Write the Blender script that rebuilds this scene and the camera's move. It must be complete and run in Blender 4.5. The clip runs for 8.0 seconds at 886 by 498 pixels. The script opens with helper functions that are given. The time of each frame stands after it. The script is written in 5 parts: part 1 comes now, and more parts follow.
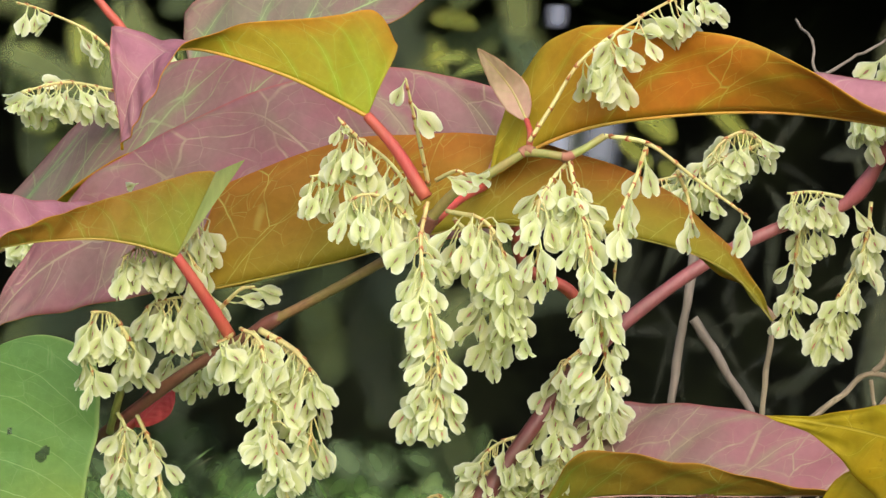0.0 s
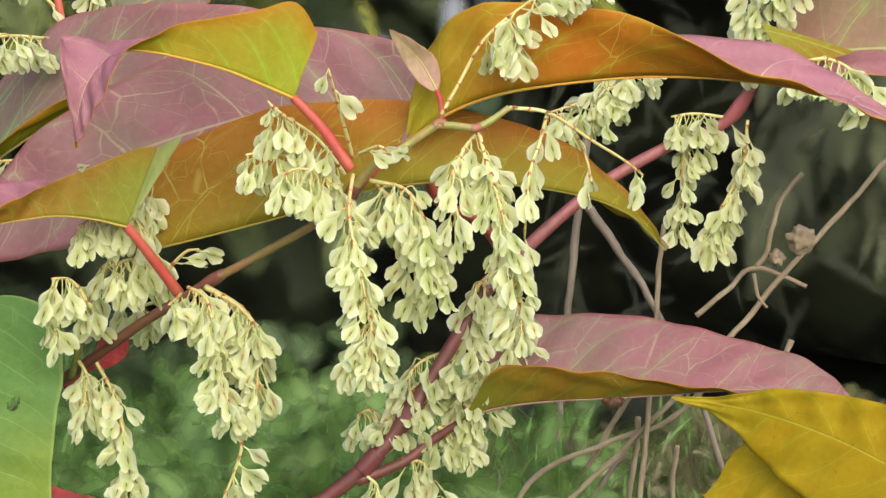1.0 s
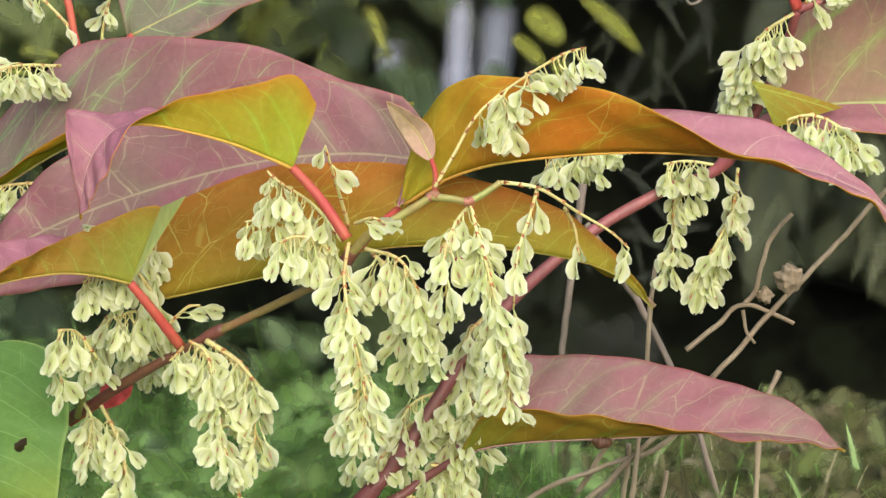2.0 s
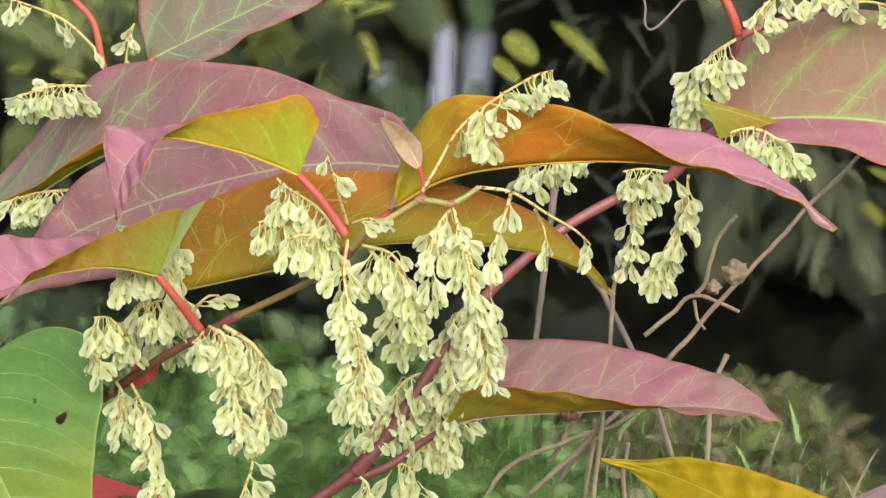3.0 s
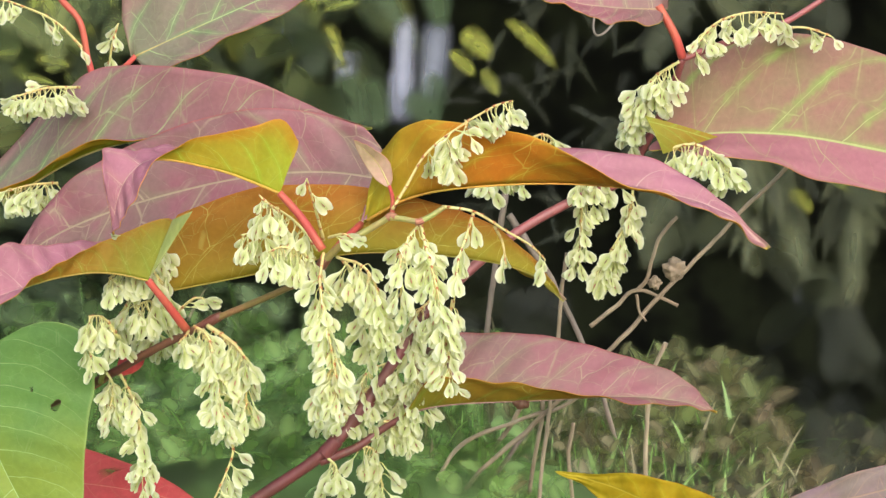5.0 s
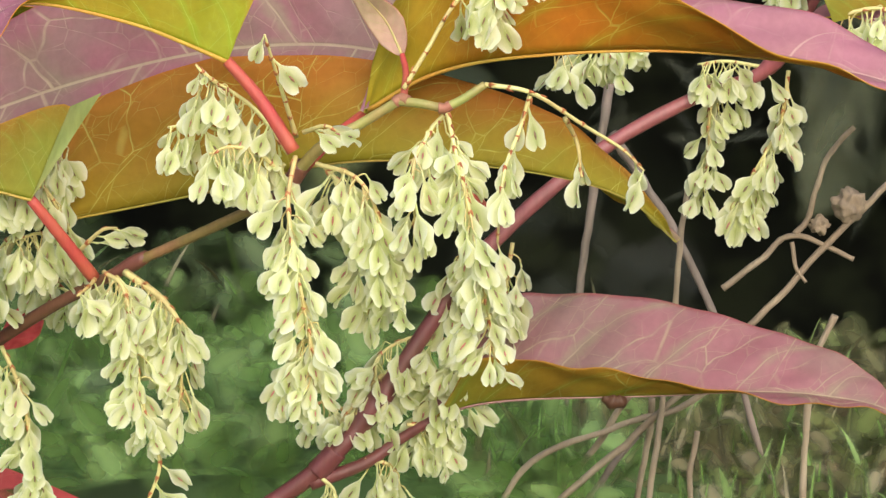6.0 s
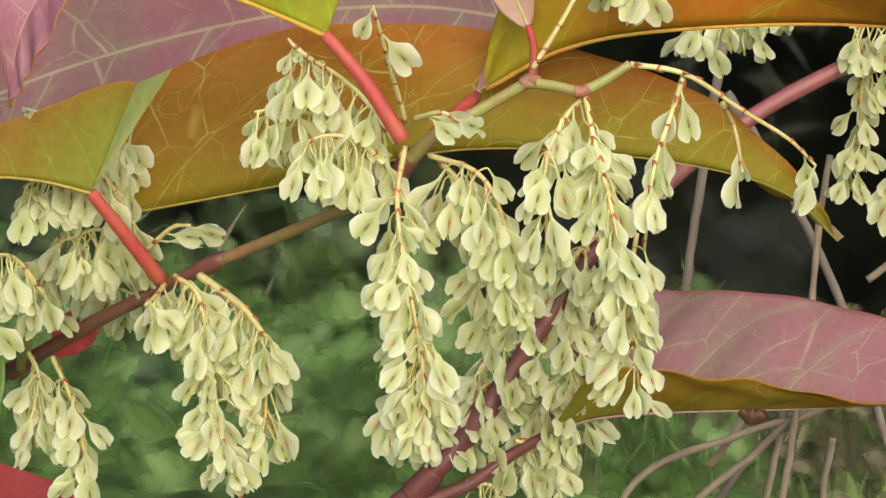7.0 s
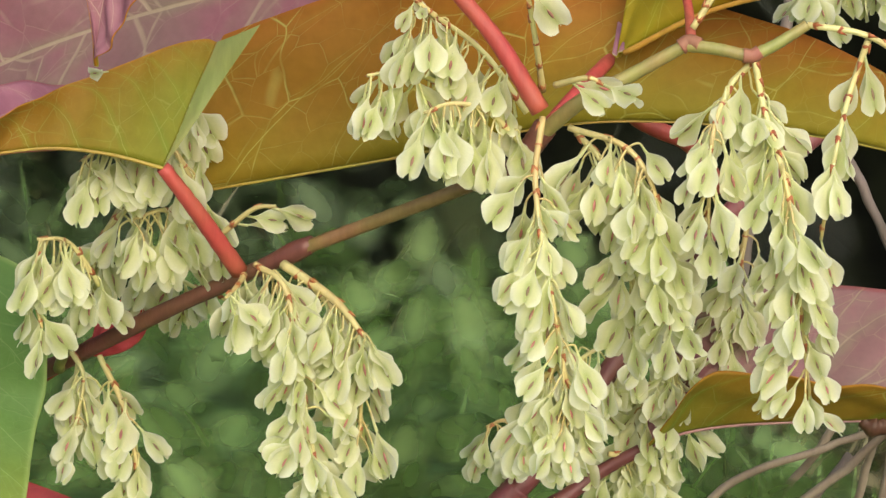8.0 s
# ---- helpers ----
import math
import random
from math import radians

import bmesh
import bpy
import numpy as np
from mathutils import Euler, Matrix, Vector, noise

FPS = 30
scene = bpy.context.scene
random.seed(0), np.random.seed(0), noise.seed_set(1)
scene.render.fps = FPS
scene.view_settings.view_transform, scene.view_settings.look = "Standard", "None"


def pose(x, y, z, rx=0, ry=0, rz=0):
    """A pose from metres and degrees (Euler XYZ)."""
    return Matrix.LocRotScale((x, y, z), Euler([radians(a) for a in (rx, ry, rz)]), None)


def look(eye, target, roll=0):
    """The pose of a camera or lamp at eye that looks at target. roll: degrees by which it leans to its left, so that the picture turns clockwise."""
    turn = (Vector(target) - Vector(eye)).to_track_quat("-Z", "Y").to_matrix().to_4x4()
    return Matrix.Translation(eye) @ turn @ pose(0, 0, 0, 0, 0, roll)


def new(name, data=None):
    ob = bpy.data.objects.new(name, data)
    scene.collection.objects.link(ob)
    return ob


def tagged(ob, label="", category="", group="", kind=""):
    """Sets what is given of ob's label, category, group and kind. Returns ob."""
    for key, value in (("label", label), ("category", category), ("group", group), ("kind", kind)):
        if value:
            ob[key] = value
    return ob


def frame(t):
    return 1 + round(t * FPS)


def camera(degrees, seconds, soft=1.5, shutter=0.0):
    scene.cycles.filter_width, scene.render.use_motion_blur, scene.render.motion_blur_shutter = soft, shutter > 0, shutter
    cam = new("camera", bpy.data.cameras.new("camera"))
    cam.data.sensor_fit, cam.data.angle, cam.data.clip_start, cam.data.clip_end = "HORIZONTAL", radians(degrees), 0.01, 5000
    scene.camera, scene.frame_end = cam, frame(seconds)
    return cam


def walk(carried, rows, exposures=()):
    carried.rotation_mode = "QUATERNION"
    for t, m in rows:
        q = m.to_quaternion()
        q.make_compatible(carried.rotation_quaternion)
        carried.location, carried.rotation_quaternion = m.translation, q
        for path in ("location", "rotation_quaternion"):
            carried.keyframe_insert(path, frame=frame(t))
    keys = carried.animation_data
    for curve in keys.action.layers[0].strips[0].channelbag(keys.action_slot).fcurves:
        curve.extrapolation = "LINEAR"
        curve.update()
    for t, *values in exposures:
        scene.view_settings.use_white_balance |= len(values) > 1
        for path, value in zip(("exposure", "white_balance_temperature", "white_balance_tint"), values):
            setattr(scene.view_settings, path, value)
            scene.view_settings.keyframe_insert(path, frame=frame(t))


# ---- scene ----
cam = camera(14.0, 8.0, soft=1.4)
PATH = [
    (0, (0.0452, -0.9160, 0.4580), (0.0009, 0.0824, 0.4925), 3.16),
    (0.5, (-0.0709, -1.0218, 0.4934), (0.0088, -0.0251, 0.4806), 1.17),
    (1, (0.0307, -1.0171, 0.5338), (0.0259, -0.0186, 0.4796), 0.08),
    (1.5, (0.0414, -1.0108, 0.5969), (0.0260, -0.0166, 0.4901), 0.81),
    (3, (0.0459, -1.2041, 0.6199), (0.0346, -0.2095, 0.5174), 0.72),
    (3.5, (0.0436, -1.2697, 0.6516), (0.0439, -0.2772, 0.5294), -0.05),
    (4, (0.0620, -1.3411, 0.6637), (0.0563, -0.3483, 0.5443), 0.20),
    (4.2, (0.0819, -1.3600, 0.6677), (0.0649, -0.3672, 0.5490), 0.58),
    (5.3, (0.0179, -1.2268, 0.6891), (0.0379, -0.2388, 0.5359), 1.94),
    (5.5, (0.0181, -1.0897, 0.6674), (0.0377, -0.1025, 0.5095), 2.09),
    (6, (0.0670, -0.8420, 0.5945), (0.0292, 0.1477, 0.4568), 1.85),
    (6.5, (0.0240, -0.7658, 0.6433), (0.0222, 0.2110, 0.4294), 1.33),
    (7, (0.0311, -0.7183, 0.5991), (0.0001, 0.2671, 0.4316), 2.03),
    (7.5, (-0.0124, -0.6546, 0.5750), (-0.0069, 0.3345, 0.4280), 3.50),
    (8, (-0.0314, -0.6252, 0.5799), (-0.0041, 0.3603, 0.4123), 3.10),
]
walk(cam, [(t, look(eye, target, roll)) for t, eye, target, roll in PATH], exposures=[(0, 0.97, 6450, 2), (1.5, 1.0, 6400, 2), (3.5, 1.14, 6240, 2), (4.2, 1.17, 6240, 2), (5.5, 1.15, 6350, 4), (6.5, 0.83, 6550, 6), (8, 0.76, 6600, 6)])

# ---- daylight: an overcast sky ----
world = bpy.data.worlds.new("overcast_sky")
scene.world = world
world.use_nodes = True
wn = world.node_tree.nodes
sky = wn.new("ShaderNodeTexSky")
sky.sky_type = "NISHITA"
sky.sun_disc = False
sky.sun_elevation = radians(31)
sky.sun_rotation = radians(167)
sky.air_density, sky.dust_density, sky.ozone_density = 1.0, 3.0, 1.0
wn["Background"].inputs["Strength"].default_value = 0.15
world.node_tree.links.new(sky.outputs["Color"], wn["Background"].inputs["Color"])
sun = new("sun", bpy.data.lights.new("sun", "SUN"))
sun.data.energy, sun.data.angle, sun.data.color = 1.5, radians(110), (1.0, 0.96, 0.89)
sun.matrix_world = look((0.40, -1.75, 0.98), (0, 0, 0.1))


# ---- materials ----
def rgba(c):
    return (*c, 1.0)


class Nodes:
    """Short hand for building a node tree."""

    def __init__(self, name, mat=None):
        self.mat = mat or bpy.data.materials.new(name)
        self.mat.use_nodes = True
        self.tree = self.mat.node_tree
        self.bsdf = self.tree.nodes["Principled BSDF"]
        self.out = self.tree.nodes["Material Output"]

    def add(self, kind, **values):
        n = self.tree.nodes.new("ShaderNode" + kind)
        for k, v in values.items():
            n.inputs[k].default_value = v
        return n

    def link(self, a, b):
        self.tree.links.new(a, b)

    def math(self, op, a, b=None, c=None):
        n = self.tree.nodes.new("ShaderNodeMath")
        n.operation = op
        for i, v in enumerate((a, b, c)):
            if v is None:
                continue
            if isinstance(v, (int, float)):
                n.inputs[i].default_value = v
            else:
                self.link(v, n.inputs[i])
        return n.outputs[0]

    def step(self, v, lo, hi):
        n = self.tree.nodes.new("ShaderNodeMapRange")
        n.interpolation_type = "SMOOTHSTEP"
        self.link(v, n.inputs["Value"])
        n.inputs["From Min"].default_value, n.inputs["From Max"].default_value = lo, hi
        return n.outputs["Result"]

    def mix(self, f, a, b):
        n = self.tree.nodes.new("ShaderNodeMix")
        n.data_type = "RGBA"
        for idx, v in ((0, f), (6, a), (7, b)):
            if isinstance(v, (int, float)):
                n.inputs[idx].default_value = v
            elif isinstance(v, tuple):
                n.inputs[idx].default_value = rgba(v)
            else:
                self.link(v, n.inputs[idx])
        return n.outputs[2]

    def noise(self, scale, detail=3.0, rough=0.55, coord=None):
        n = self.add("TexNoise", Scale=scale, Detail=detail, Roughness=rough)
        self.link(coord if coord is not None else self.add("NewGeometry").outputs["Position"], n.inputs["Vector"])
        return n.outputs["Fac"]

    def bump(self, height, strength, distance):
        n = self.add("Bump", Strength=strength, Distance=distance)
        self.link(height, n.inputs["Height"])
        self.link(n.outputs["Normal"], self.bsdf.inputs["Normal"])
        return n.outputs["Normal"]

    def thin(self, color, share, normal=None):
        """Lets part of the light through, as a leaf or a wing does."""
        tr = self.add("BsdfTranslucent")
        self.link(color, tr.inputs["Color"])
        if normal is not None:
            self.link(normal, tr.inputs["Normal"])
        m = self.add("MixShader", Fac=share)
        self.link(self.bsdf.outputs[0], m.inputs[1])
        self.link(tr.outputs[0], m.inputs[2])
        self.link(m.outputs[0], self.out.inputs["Surface"])


def leaf_material(name, base, second, vein, halo, rim, veins=8.0, net=0.35, halo_amount=0.5, rough=0.6, share=0.35, blotch=0.5, speck=0.0, slope=0.95, young=None, margin=None, tip=None, gloss=0.2, other=None, spine=None, bold=1.0):
    """A leaf's skin: two blended colours, side veins that leave the midrib forwards, a fine net between them, a coloured margin."""
    n = Nodes(name)
    uv = n.add("UVMap")
    uv.uv_map = "blade"
    sep = n.add("SeparateXYZ")
    n.link(uv.outputs[0], sep.inputs[0])
    across, along = sep.outputs[0], sep.outputs[1]
    uv2 = n.add("UVMap")
    uv2.uv_map = "rim"
    sep2 = n.add("SeparateXYZ")
    n.link(uv2.outputs[0], sep2.inputs[0])
    edge = sep2.outputs[0]
    # wander the lines a little
    wob = n.add("TexNoise", Scale=9.0, Detail=2.0)
    n.link(uv.outputs[0], wob.inputs["Vector"])
    w = n.math("MULTIPLY", n.math("SUBTRACT", wob.outputs["Fac"], 0.5), 0.03)
    a = n.math("ABSOLUTE", across)
    sgn = n.math("MULTIPLY", n.math("SIGN", across), 0.03)
    curve = n.math("MULTIPLY", n.math("MULTIPLY", a, a), -0.9)
    q = n.math("ADD", n.math("SUBTRACT", n.math("ADD", along, w), n.math("MULTIPLY", a, slope)), curve)
    q = n.math("SUBTRACT", q, n.math("MULTIPLY", n.math("POWER", edge, 5.0), 0.07))
    q = n.math("MULTIPLY", n.math("ADD", q, sgn), veins)
    d = n.math("ABSOLUTE", n.math("SUBTRACT", n.math("FRACT", q), 0.5))
    taper = n.math("SUBTRACT", 1.0, n.math("MULTIPLY", edge, 0.75))
    fade = n.step(n.noise(75.0, 2.0), 0.30, 0.58)
    side = n.math("MULTIPLY", n.math("MULTIPLY", n.step(d, 0.015 * bold, 0.004 * bold), taper), n.math("ADD", 0.55, n.math("MULTIPLY", fade, 0.45)))
    mid = n.step(a, 0.0032, 0.001)
    # cross veins between the side veins, and a finer mesh inside them
    def mesh(scale, stretch, width, shift):
        vo = n.tree.nodes.new("ShaderNodeTexVoronoi")
        vo.feature = "DISTANCE_TO_EDGE"
        vo.inputs["Scale"].default_value = scale
        at = n.add("CombineXYZ")
        n.link(n.math("ADD", n.math("MULTIPLY", across, veins * stretch), n.math("MULTIPLY", wob.outputs["Fac"], 0.3)), at.inputs[0])
        n.link(n.math("ADD", n.math("MULTIPLY", n.math("SUBTRACT", n.math("ADD", along, w), n.math("MULTIPLY", a, 0.4)), veins), shift), at.inputs[1])
        n.link(at.outputs[0], vo.inputs["Vector"])
        return n.step(vo.outputs["Distance"], width, width * 0.15), vo.outputs["Distance"]
    coarse, gap = mesh(1.5, 0.8, 0.017 * min(1.0, bold), 0.0)
    worn = n.math("ADD", 0.25, n.math("MULTIPLY", n.step(n.noise(130.0, 2.0), 0.38, 0.62), 0.75))
    netline = n.math("MULTIPLY", n.math("MAXIMUM", n.math("MULTIPLY", coarse, 0.85), n.math("MULTIPLY", mesh(4.0, 0.9, 0.024 * min(1.0, bold), 5.0)[0], 0.4)), n.math("MULTIPLY", worn, net * 1.25))
    lines = n.math("MAXIMUM", n.math("MAXIMUM", side, mid), netline)
    ragged = n.math("ADD", d, n.math("MULTIPLY", n.math("SUBTRACT", n.noise(330.0, 3.0), 0.5), 0.16))
    glow = n.math("MULTIPLY", n.math("MAXIMUM", n.math("MAXIMUM", n.step(ragged, 0.17, 0.02), n.step(a, 0.016, 0.0)), n.math("MULTIPLY", n.step(gap, 0.06, 0.01), 0.25)), halo_amount)
    big = n.noise(38.0, 3.0)
    fine = n.noise(420.0, 4.0)
    c = n.mix(n.math("MULTIPLY", n.step(big, 0.35, 0.66), blotch), base, second)
    if other:  # the half right of the midrib may be of another colour
        second_half = n.step(across, 0.0, 0.004)
        glow = n.math("MULTIPLY", glow, n.math("SUBTRACT", 1.0, n.math("MULTIPLY", second_half, 0.85)))
        c = n.mix(n.math("MULTIPLY", second_half, 0.85), c, other)
    c = n.mix(n.math("MULTIPLY", glow, n.step(n.noise(60.0, 2.0), 0.25, 0.7)), c, halo)
    if spine:  # a tinge along the midrib
        c = n.mix(n.math("MULTIPLY", n.step(n.math("ADD", a, n.math("MULTIPLY", n.math("SUBTRACT", big, 0.5), 0.08)), 0.10, 0.0), 0.75), c, spine)
    if young:
        c = n.mix(n.math("MULTIPLY", n.step(n.math("ADD", along, n.math("MULTIPLY", n.math("SUBTRACT", big, 0.5), 0.5)), 0.34, 0.0), 0.65), c, young)
    if tip:
        c = n.mix(n.math("MULTIPLY", n.step(n.math("ADD", along, n.math("MULTIPLY", n.math("SUBTRACT", big, 0.5), 0.3)), 0.30, 0.70), 0.8), c, tip)
    if margin:
        c = n.mix(n.math("MULTIPLY", n.step(n.math("ADD", edge, n.math("MULTIPLY", n.math("SUBTRACT", big, 0.5), 0.5)), 0.55, 1.05), 0.6), c, margin)
    c = n.mix(n.math("MULTIPLY", lines, 0.78), c, vein)
    c = n.mix(n.math("MULTIPLY", n.step(edge, 0.965, 0.998), 0.55), c, rim)
    grain = n.math("ADD", 0.82, n.math("MULTIPLY", fine, 0.36))
    hs = n.add("HueSaturation")
    n.link(c, hs.inputs["Color"])
    n.link(grain, hs.inputs["Value"])
    c = hs.outputs["Color"]
    if speck:
        sp = n.step(n.noise(520.0, 1.0), 0.70, 0.76)
        c = n.mix(n.math("MULTIPLY", sp, speck), c, (0.05, 0.03, 0.015))
    n.link(c, n.bsdf.inputs["Base Color"])
    n.bsdf.inputs["Roughness"].default_value = rough
    n.bsdf.inputs["Specular IOR Level"].default_value = gloss
    h = n.math("ADD", n.math("MULTIPLY", lines, -0.7), n.math("MULTIPLY", fine, 0.35))
    nm = n.bump(h, 0.35, 0.0006)
    n.thin(c, share, nm)
    return n.mat


def stem_material(name, base, second, rough=0.4, stretch=(260.0, 260.0, 40.0)):
    n = Nodes(name)
    geo = n.add("NewGeometry")
    mp = n.add("Mapping")
    mp.inputs["Scale"].default_value = stretch
    n.link(geo.outputs["Position"], mp.inputs["Vector"])
    fine = n.noise(3.0, 4.0, coord=mp.outputs[0])
    big = n.noise(55.0, 2.0)
    c = n.mix(n.step(big, 0.3, 0.7), base, second)
    hs = n.add("HueSaturation")
    n.link(c, hs.inputs["Color"])
    n.link(n.math("ADD", 0.7, n.math("MULTIPLY", fine, 0.6)), hs.inputs["Value"])
    n.link(hs.outputs["Color"], n.bsdf.inputs["Base Color"])
    n.bsdf.inputs["Roughness"].default_value = rough
    n.bsdf.inputs["Specular IOR Level"].default_value = 0.4
    n.bump(fine, 0.3, 0.0005)
    return n.mat


def wing_material():
    n = Nodes("winged_fruit")
    uv = n.add("UVMap")
    uv.uv_map = "wing"
    sep = n.add("SeparateXYZ")
    n.link(uv.outputs[0], sep.inputs[0])
    r, t = sep.outputs[0], sep.outputs[1]
    rnd = n.add("ObjectInfo").outputs["Random"]
    c = n.mix(rnd, (0.67, 0.71, 0.36), (0.83, 0.83, 0.55))
    c = n.mix(n.math("MULTIPLY", n.step(r, 0.40, 1.0), 0.85), c, (0.92, 0.92, 0.76))
    c = n.mix(n.math("MULTIPLY", n.step(r, 0.42, 0.05), n.math("MULTIPLY", n.step(t, 0.25, 0.5), 0.75)), c, (0.47, 0.54, 0.18))
    streak = n.add("TexNoise", Scale=6.0, Detail=3.0)
    mp = n.add("Mapping")
    mp.inputs["Scale"].default_value = (1.0, 6.0, 1.0)
    n.link(uv.outputs[0], mp.inputs["Vector"])
    n.link(mp.outputs[0], streak.inputs["Vector"])
    big = n.noise(300.0, 2.0)
    hs = n.add("HueSaturation")
    n.link(c, hs.inputs["Color"])
    n.link(n.math("ADD", 0.80, n.math("ADD", n.math("MULTIPLY", streak.outputs["Fac"], 0.20), n.math("MULTIPLY", big, 0.20))), hs.inputs["Value"])
    c = hs.outputs["Color"]
    n.link(c, n.bsdf.inputs["Base Color"])
    n.bsdf.inputs["Roughness"].default_value = 0.5
    n.bsdf.inputs["Specular IOR Level"].default_value = 0.3
    nm = n.bump(streak.outputs["Fac"], 0.12, 0.0004)
    n.thin(c, 0.62, nm)
    return n.mat


def soft_material(name, colors, scale, rough=0.9, detail=2.0, bump=0.0):
    """Patches of several colours, for soil, herbage and shrubs."""
    n = Nodes(name)
    c = colors[0]
    for i, other in enumerate(colors[1:]):
        geo = n.add("NewGeometry")
        mp = n.add("Mapping")
        mp.inputs["Location"].default_value = (i * 7.3, i * 3.1, i * 1.7)
        n.link(geo.outputs["Position"], mp.inputs["Vector"])
        f = n.noise(scale * (1.0 + 0.7 * i), detail, coord=mp.outputs[0])
        c = n.mix(n.step(f, 0.42, 0.66), c, other)
    if isinstance(c, tuple):
        n.bsdf.inputs["Base Color"].default_value = rgba(c)
    else:
        n.link(c, n.bsdf.inputs["Base Color"])
    n.bsdf.inputs["Roughness"].default_value = rough
    n.bsdf.inputs["Specular IOR Level"].default_value = 0.15
    if bump:
        n.bump(n.noise(scale * 9, 3.0), 0.6, bump)
    return n.mat


MAUVE = leaf_material("leaf_mauve_upper", (0.30, 0.113, 0.138), (0.235, 0.142, 0.125), (0.44, 0.34, 0.23), (0.26, 0.225, 0.14), (0.42, 0.10, 0.10), halo_amount=0.55, net=0.65, slope=0.45, veins=6.0, gloss=0.4, rough=0.5, blotch=0.8, bold=1.2)
ROSE = leaf_material("leaf_rose_mauve_upper", (0.38, 0.15, 0.212), (0.33, 0.152, 0.175), (0.55, 0.38, 0.33), (0.44, 0.26, 0.22), (0.50, 0.14, 0.14), halo_amount=0.3, net=0.45, slope=0.55, veins=6.0, gloss=0.4)
MAUVE_GREEN = leaf_material("leaf_mauve_green_upper", (0.275, 0.16, 0.162), (0.22, 0.20, 0.145), (0.42, 0.54, 0.25), (0.21, 0.315, 0.135), (0.40, 0.12, 0.12), halo_amount=0.95, slope=0.85, veins=7.0, net=0.42, bold=1.4, blotch=0.8, margin=(0.34, 0.14, 0.165), young=(0.20, 0.22, 0.14), tip=(0.33, 0.135, 0.155))
MAUVE_OLIVE = leaf_material("leaf_mauve_olive_upper", (0.285, 0.15, 0.12), (0.235, 0.18, 0.10), (0.42, 0.47, 0.19), (0.25, 0.32, 0.095), (0.40, 0.14, 0.15), halo_amount=0.95, slope=1.15, veins=6.0, net=0.35, blotch=0.7, bold=0.75, other=(0.36, 0.14, 0.18))
BROWN_ORANGE = leaf_material("leaf_brown_orange_lower", (0.39, 0.15, 0.018), (0.325, 0.235, 0.026), (0.56, 0.52, 0.13), (0.37, 0.29, 0.03), (0.50, 0.16, 0.03), halo_amount=0.5, net=0.85, young=(0.35, 0.20, 0.024), margin=(0.42, 0.14, 0.022), spine=(0.31, 0.30, 0.028), share=0.42, bold=0.65)
ORANGE = leaf_material("leaf_orange_lower", (0.46, 0.15, 0.013), (0.37, 0.22, 0.02), (0.55, 0.48, 0.08), (0.40, 0.29, 0.022), (0.60, 0.36, 0.04), halo_amount=0.6, net=0.7, bold=0.65, share=0.35, young=(0.34, 0.36, 0.022))
OLIVE = leaf_material("leaf_olive_lower", (0.375, 0.275, 0.018), (0.33, 0.32, 0.02), (0.50, 0.56, 0.13), (0.34, 0.40, 0.03), (0.58, 0.22, 0.025), halo_amount=0.9, net=0.3, bold=0.8, share=0.45, young=(0.31, 0.40, 0.026), margin=(0.50, 0.18, 0.015))
OLIVE_BROWN = leaf_material("leaf_olive_brown_lower", (0.33, 0.175, 0.022), (0.26, 0.245, 0.03), (0.46, 0.48, 0.14), (0.26, 0.31, 0.035), (0.52, 0.22, 0.03), halo_amount=0.8, net=0.5, bold=0.7, share=0.42, young=(0.23, 0.31, 0.035), margin=(0.38, 0.18, 0.022))
YELLOW = leaf_material("leaf_yellow", (0.52, 0.35, 0.014), (0.40, 0.34, 0.022), (0.62, 0.48, 0.06), (0.52, 0.44, 0.022), (0.50, 0.18, 0.02), halo_amount=0.4, net=0.2, share=0.5, speck=0.2)
GREEN = leaf_material("leaf_green_upper", (0.125, 0.24, 0.065), (0.155, 0.275, 0.06), (0.36, 0.49, 0.20), (0.14, 0.27, 0.08), (0.36, 0.46, 0.16), veins=9.0, bold=1.6, halo_amount=0.3, net=0.22, rough=0.45, blotch=0.5, slope=0.15, tip=(0.25, 0.31, 0.05))
RED = leaf_material("leaf_red", (0.56, 0.075, 0.085), (0.50, 0.10, 0.10), (0.64, 0.22, 0.17), (0.56, 0.13, 0.10), (0.55, 0.10, 0.06), net=0.3)
GREYISH = leaf_material("leaf_greyish_mauve", (0.25, 0.165, 0.185), (0.22, 0.185, 0.15), (0.36, 0.24, 0.18), (0.28, 0.24, 0.15), (0.50, 0.22, 0.20), net=0.4, halo_amount=0.4, blotch=0.7)
YOUNG = leaf_material("leaf_young", (0.50, 0.29, 0.25), (0.42, 0.38, 0.21), (0.48, 0.44, 0.20), (0.36, 0.36, 0.16), (0.50, 0.14, 0.10), net=0.0, halo_amount=0.3)

STEM_GREEN = stem_material("stem_green", (0.24, 0.26, 0.075), (0.30, 0.20, 0.085))
STEM_OLIVE = stem_material("stem_olive_brown", (0.19, 0.16, 0.05), (0.23, 0.12, 0.06))
STEM_BROWN = stem_material("stem_brown_red", (0.135, 0.042, 0.04), (0.16, 0.075, 0.045))
STEM_MAROON = stem_material("stem_maroon", (0.145, 0.04, 0.043), (0.115, 0.045, 0.038))
STEM_RED = stem_material("stem_red", (0.28, 0.078, 0.09), (0.22, 0.075, 0.075))
PETIOLE = stem_material("petiole_scarlet", (0.40, 0.05, 0.05), (0.36, 0.085, 0.05), rough=0.55)
JOINT = stem_material("joint_dull_red", (0.27, 0.085, 0.07), (0.22, 0.13, 0.06), rough=0.6)
AXIS = stem_material("raceme_axis", (0.54, 0.52, 0.23), (0.46, 0.34, 0.14))
